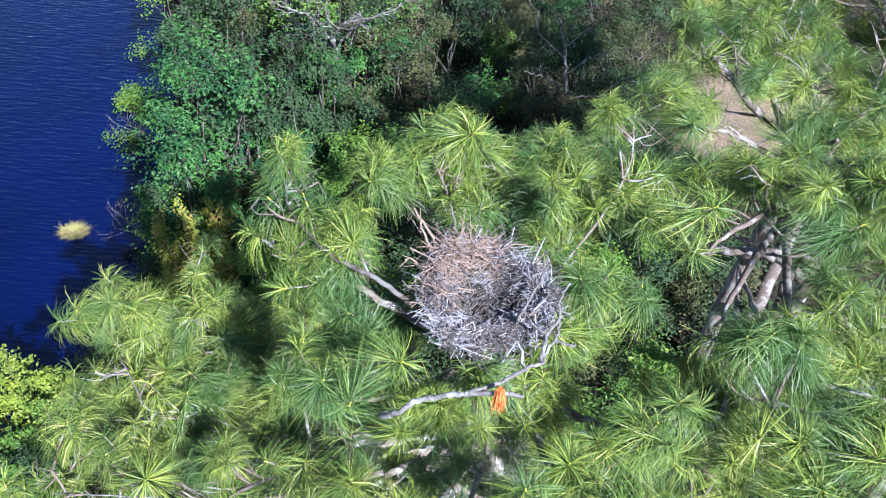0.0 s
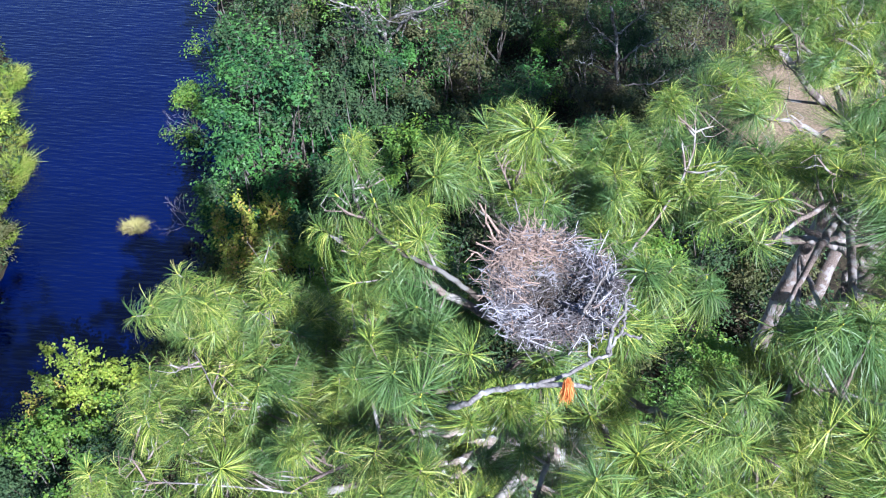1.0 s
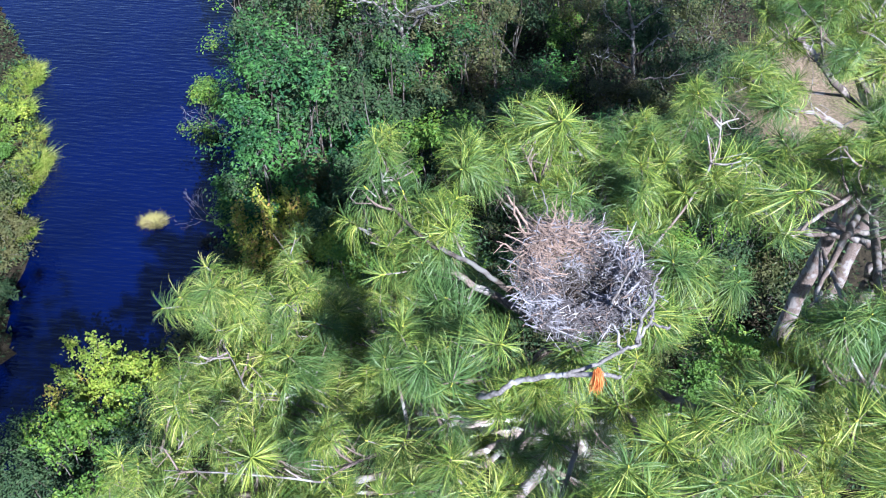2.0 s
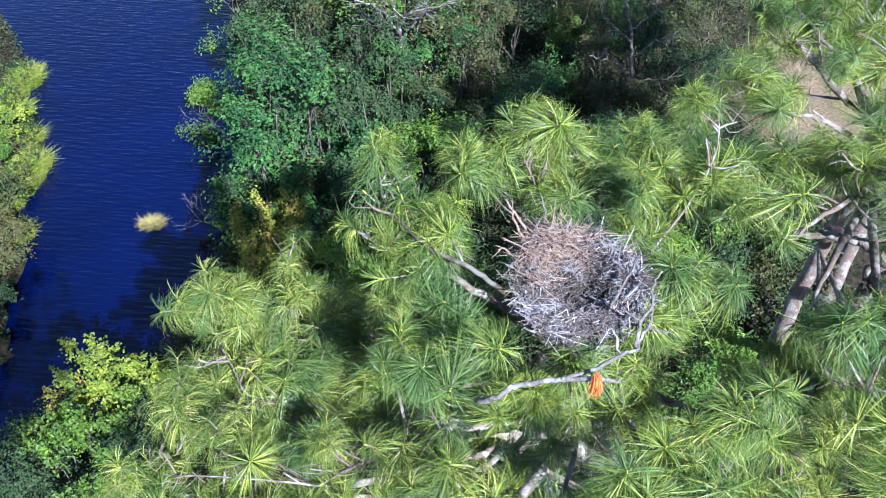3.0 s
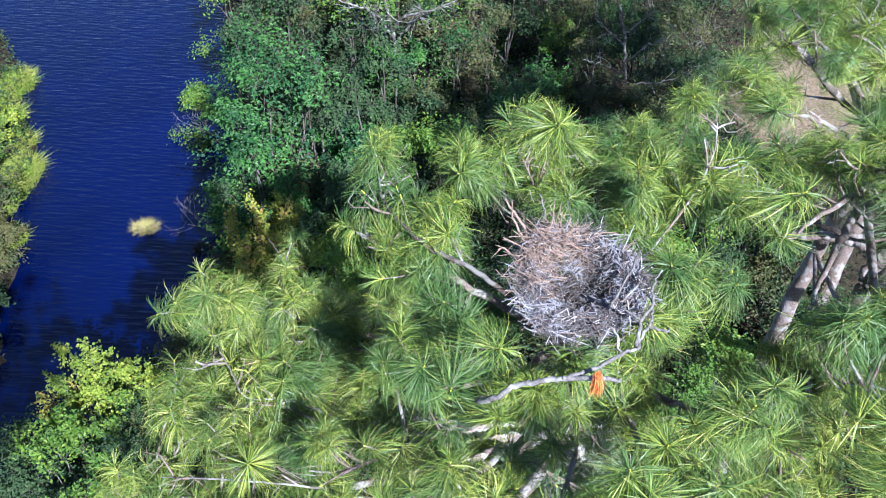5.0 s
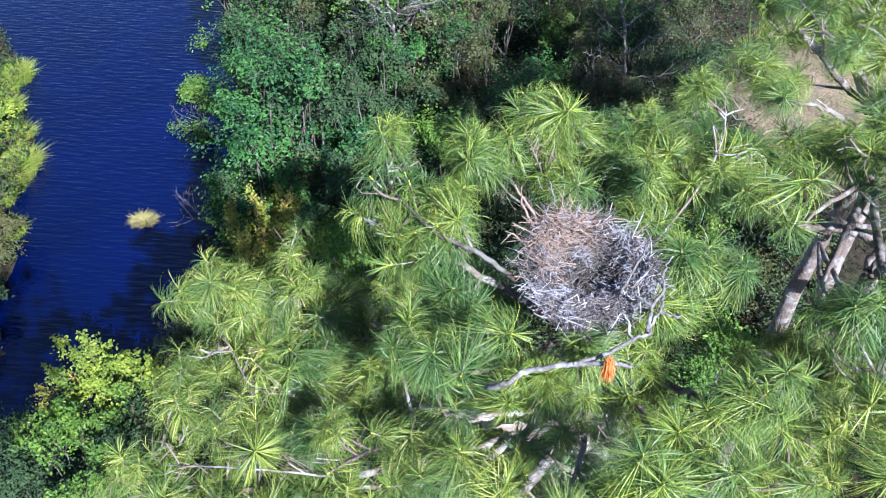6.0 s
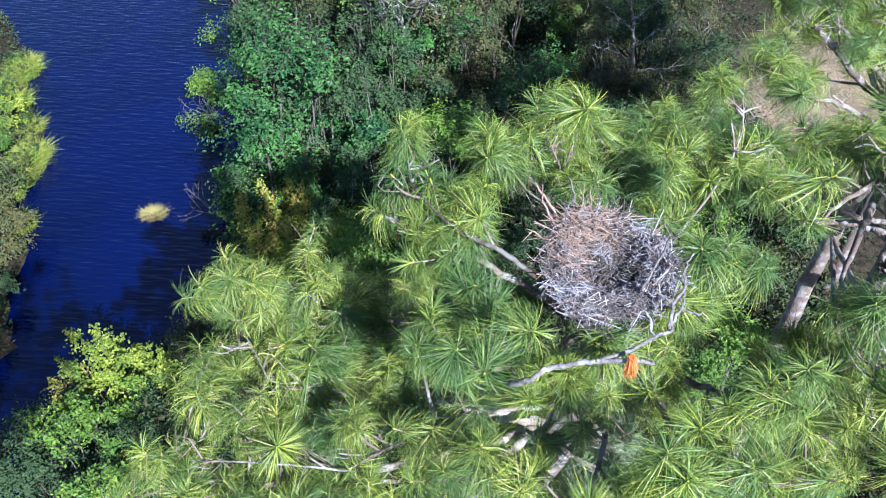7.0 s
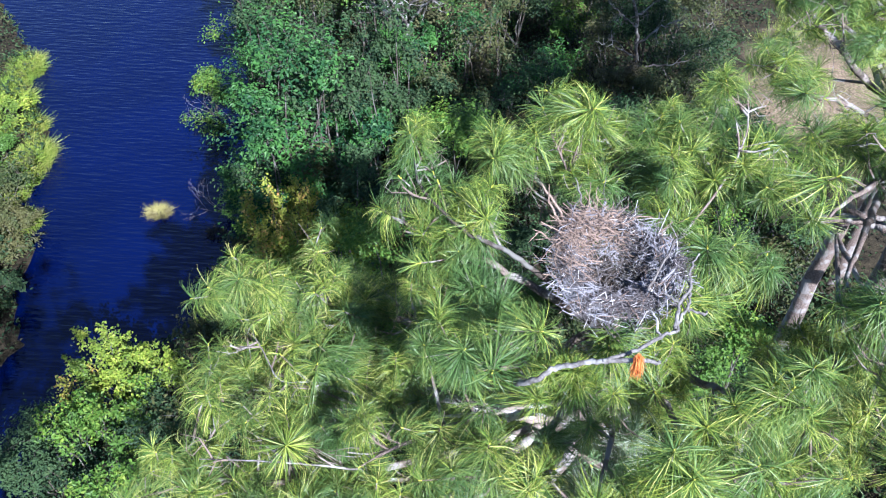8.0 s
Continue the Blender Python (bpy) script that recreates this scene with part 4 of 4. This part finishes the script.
thicket("bank_tree", "{} young tree crowding the canal bank", "bank thicket", -8.4, -2.6, 14.4, 31, 1.35, 3.6, 6.2,
        ((LEAF_BLUE, "blue-green leafy"), (LEAF_DARK, "dark green leafy"), (LEAF_DARK, "dark green leafy"), (LEAF_BRIGHT, "bright green leafy"), (LEAF_DARK, "dark green leafy"), (LEAF_OLIVE, "olive leafy"), (LEAF_BLUE, "blue-green leafy")), 5, 0.10, 2000)
thicket("scrub_shrub", "{} shrub in dense scrub", "scrub", -2.6, 7.4, 15.4, 31, 1.4, 2.4, 4.6,
        ((LEAF_OLIVE, "olive small-leaved"), (LEAF_OLIVE, "olive small-leaved"), (LEAF_DARK, "dark green small-leaved"), (LEAF_DARK, "dark green small-leaved"), (LEAF_OLIVE, "olive small-leaved"), (LEAF_DARK, "dark green small-leaved"), (LEAF_BROWN, "brownish half-dry"), (LEAF_BRIGHT, "bright green leafy"), (LEAF_BLUE, "blue-green leafy"), (LEAF_DARK, "dark green small-leaved")), 6, 0.085, 2300)
for i, (x, y, h, r) in enumerate(((-4.6, 10.6, 2.4, 1.7), (-2.4, 10.4, 2.6, 1.8), (0.2, 11.2, 2.6, 1.9), (2.6, 12.2, 2.4, 1.8), (-0.8, 13.4, 3.0, 1.8), (1.8, 14.8, 2.8, 1.9), (4.4, 14.4, 2.2, 1.6), (5.0, 11.6, 2.0, 1.5), (-5.6, 7.6, 2.2, 1.7), (-3.2, 8.0, 2.2, 1.7), (-0.6, 8.4, 2.2, 1.7), (2.4, 9.0, 2.0, 1.7), (-5.6, 11.8, 2.6, 1.2), (7.2, 12.6, 1.6, 1.4), (6.4, 10.2, 1.8, 1.6), (7.4, 15.4, 1.8, 1.6), (6.4, 17.8, 2.2, 1.6), (8.6, 10.6, 1.6, 1.6), (-5.9, 14.9, 2.2, 0.9))):
    bl("understory_shrub", "dark leafy understory shrub in the pines' shade", "shrub", x, y, h, r, LEAF_DARK if i % 3 else LEAF_OLIVE, 140 + i, 0.095, 3000, 7, group="understory")
bl("shore_shrub", "pale green shrub hanging over the canal water", "shrub", -9.1, 22.7, 2.5, 0.85, LEAF_BRIGHT, 70, 0.08, 4500, 8)
bare_tree("bare_shrub", "bare grey twigs of a shrub bending to the water", -8.7, 22.9, 2.0, 15, 0.7, 0.02, (-0.8, -0.1, 0.7))
bare_tree("bare_shrub", "bare grey waterside shrub with fine twigs", -7.2, 17.9, 2.0, 16, 0.7, 0.018, (-0.7, 0.0, 0.7))
bl("shore_shrub", "grey-green shrub at the waterline", "shrub", -7.2, 18.0, 1.5, 0.5, LEAF_DARK, 71, 0.06, 1200, 5)
for i, (x, y, h, r) in enumerate(((-14.6, 19.2, 1.2, 0.9), (-15.2, 21.0, 1.2, 0.9), (-18.8, 22.6, 0.9, 0.8), (-13.6, 17.2, 1.6, 1.2), (-13.4, 15.2, 1.3, 1.1), (-13.2, 12.6, 1.2, 1.1), (-15.6, 17.0, 2.2, 1.5), (-17.8, 20.0, 1.8, 1.4), (-21.5, 25.0, 2.2, 1.6), (-13.0, 10.4, 1.3, 1.2), (-12.6, 14.0, 0.9, 0.8), (-12.4, 12.6, 0.9, 0.8), (-12.9, 16.2, 1.1, 0.8))):
    bl("far_bank_shrub", "sunlit yellow-green shrub on the far canal bank", "shrub", x, y, h, r, (LEAF_BRIGHT, LEAF_YELLOW, LEAF_BRIGHT, LEAF_OLIVE, LEAF_DARK, LEAF_DARK, LEAF_DARK, LEAF_BRIGHT, LEAF_BRIGHT, LEAF_DARK, LEAF_DARK, LEAF_DARK, LEAF_OLIVE)[i], 80 + i, 0.09, 3600, 8, group="far bank shrubs")


def undergrowth(name, label, count, mat, seed, leaf, low, high):
    """A low tangle of leaves that covers the ground between the trees."""
    rng = np.random.default_rng(seed)
    x, y = rng.uniform(-19, 9.5, count), rng.uniform(6.5, 31, count)
    wide = rng.uniform(size=count) < 0.35
    x, y = np.where(wide, rng.normal(-3, 11, count), x), np.where(wide, rng.normal(15, 11, count), y)
    swell = 0.5 + 0.5 * np.sin(1.7 * x + 2 * np.sin(1.1 * y + seed)) * np.sin(1.9 * y + seed)
    z = ground_height(x, y)
    keep = (z > 0.03) & ((x - 12.0) ** 2 + (y - 25) ** 2 > 4.6 ** 2) & ((swell > 0.25) | (rng.uniform(size=count) < 0.5))
    p = np.stack([x, y, z + low + (high - low) * swell * rng.uniform(0, 1, count) ** 0.5], -1)[keep]
    h = Heap()
    leaves(h, p, unit(rng.normal(0, 0.4, p.shape) + (0, 0, 1)), leaf, rng, 0.5)
    return tagged(new(name, h.mesh(name, [mat], False)), label, "undergrowth", kind="stuff")


undergrowth("undergrowth", "dark tangled undergrowth on the shaded banks", 75000, LEAF_DARK, 1, 0.12, 0.05, 1.0)
undergrowth("undergrowth", "olive undergrowth between the scrub", 35000, LEAF_OLIVE, 2, 0.10, 0.1, 1.3)


def dying_tree(label, trunk, limbs, r0, seed, leafy=0):
    """A pale, half-dead tree: a forked trunk, crooked limbs with fine twigs, and a few leaf clumps at their ends."""
    rng = np.random.default_rng(seed)
    base = np.array(trunk[0], float)
    root = tagged(new("dead_tree"), label, "bare tree")
    root.location = base
    h = Heap()
    tube(h, curve_points(trunk, 18, rng, 0.02) - base, r0, r0 * 0.6, 8, 0, 0.06, rng)
    part("trunk", h.mesh("trunk", [GREYWOOD]), root)
    crown = Heap()
    for ctrl in limbs:
        h = Heap()
        line = curve_points(ctrl, 16, rng, 0.025) - base
        tube(h, line, r0 * 0.5, r0 * 0.16, 6, 0, 0.05, rng)
        for q in range(4, 16, 2):
            d = unit(line[min(q + 1, 15)] - line[q - 1] + rng.normal(0, 0.12, 3) + (0, 0, 0.04))
            branching(h, rng, line[q], unit(d + rng.normal(0, 0.7, 3)), rng.uniform(0.3, 0.6), r0 * 0.13, 2, 0.6)
        part("limb", h.mesh("limb", [GREYWOOD]), root)
        if leafy:
            at = line[-1] + rng.normal(0, 0.22, (leafy, 3))
            leaves(crown, at, unit(rng.normal(0, 0.5, at.shape) + (0, 0, 1)), 0.09, rng, 0.6)
    if leafy:
        part("crown", crown.mesh("crown", [LEAF_BRIGHT], False), root)
    return root


dying_tree("pale half-dead tree with a few green sprays, standing in the scrub", [(-2.9, 23.3, 0.4), (-2.95, 22.5, 3.3), (-2.95, 21.9, 4.4)],
           ([(-2.95, 22.0, 4.2), (-3.3, 21.5, 5.1), (-3.74, 21.2, 5.5), (-4.4, 20.8, 5.9)], [(-2.95, 21.9, 4.4), (-2.6, 21.5, 5.1), (-1.93, 21.1, 5.5), (-1.05, 20.97, 6.0)],
            [(-2.95, 21.9, 4.4), (-3.0, 21.3, 5.4), (-3.1, 20.7, 6.2)], [(-2.95, 22.3, 3.8), (-2.4, 22.2, 4.6), (-1.9, 21.6, 5.2)], [(-2.95, 22.3, 3.8), (-3.6, 22.2, 4.4), (-4.2, 22.0, 4.9)]), 0.10, 3, 110)
dying_tree("bare grey dead tree in the shaded scrub", [(3.95, 23.4, 0.4), (3.7, 22.9, 3.0), (3.45, 22.3, 4.4), (3.0, 21.2, 5.9)],
           ([(3.6, 22.7, 3.4), (4.2, 22.3, 4.2), (4.7, 21.8, 4.8)], [(3.5, 22.4, 4.1), (3.0, 22.2, 4.6), (2.5, 22.1, 5.1)], [(3.4, 22.2, 4.5), (3.7, 21.4, 5.4), (3.9, 20.9, 6.0)], [(3.8, 23.1, 2.4), (4.6, 22.6, 2.8), (5.2, 22.4, 3.2)], [(3.75, 23.0, 2.8), (3.0, 22.8, 3.2), (2.5, 22.7, 3.4)]), 0.06, 4)


def tussock(name, label, x, y, z, radius, height, blades, mat, seed, category="grass"):
    """A clump of grass: arching blades that lean out from the middle."""
    rng = np.random.default_rng(seed)
    a, r = rng.uniform(0, 2 * np.pi, blades), radius * np.sqrt(rng.uniform(0, 1, blades))
    out = np.stack([np.cos(a), np.sin(a), 0 * a], -1)
    p0 = out * r[:, None] * (1, 0.8, 1)
    ln = (height * rng.uniform(0.5, 1.2, blades))[:, None]
    bend = out * rng.uniform(0.2, 0.9, (blades, 1)) + rng.normal(0, 0.25, (blades, 3)) * (1, 1, 0)
    p1, p2 = p0 + ln * (0, 0, 0.6) + bend * ln * 0.25, p0 + ln * (0, 0, 0.8) + bend * ln
    w = unit(np.cross(bend + (0, 0, 0.3), rng.normal(size=(blades, 3)))) * 0.006
    v = np.stack([p0 - w, p0 + w, p1 + w, p1 - w, p2], 1).reshape(-1, 3)
    i = np.arange(blades)[:, None] * 5
    h = Heap()
    h.add(v, [i + [0, 1, 2, 3], i + [3, 2, 4]])
    ob = tagged(new(name, h.mesh(name, [mat], False)), label, category)
    ob.location = (x, y, z)
    return ob


tussock("grass_tussock", "straw-coloured grass tussock standing in the canal water", -9.6, 18.0, -0.1, 0.30, 0.26, 1500, STRAW, 1)
tussock("grass_tussock", "small rusty tussock at the water's edge", -7.75, 17.3, -0.08, 0.26, 0.22, 350, LEAF_BROWN, 2)
tussock("grass_tussock", "small drowned tussock at the water's edge", -7.5, 15.6, -0.12, 0.3, 0.2, 200, STRAW, 3)
rng_bank = np.random.default_rng(4)
for k in range(15):
    y = 16.5 + 0.62 * k
    x = float(np.interp(y, LEFT_Y, LEFT_X)) - rng_bank.uniform(0.1, 0.9)
    tussock("bank_grass", "lush yellow-green marsh grass on the far bank", x, y, -0.02, rng_bank.uniform(0.3, 0.6), rng_bank.uniform(0.3, 0.6), 700, GRASS, 200 + k)
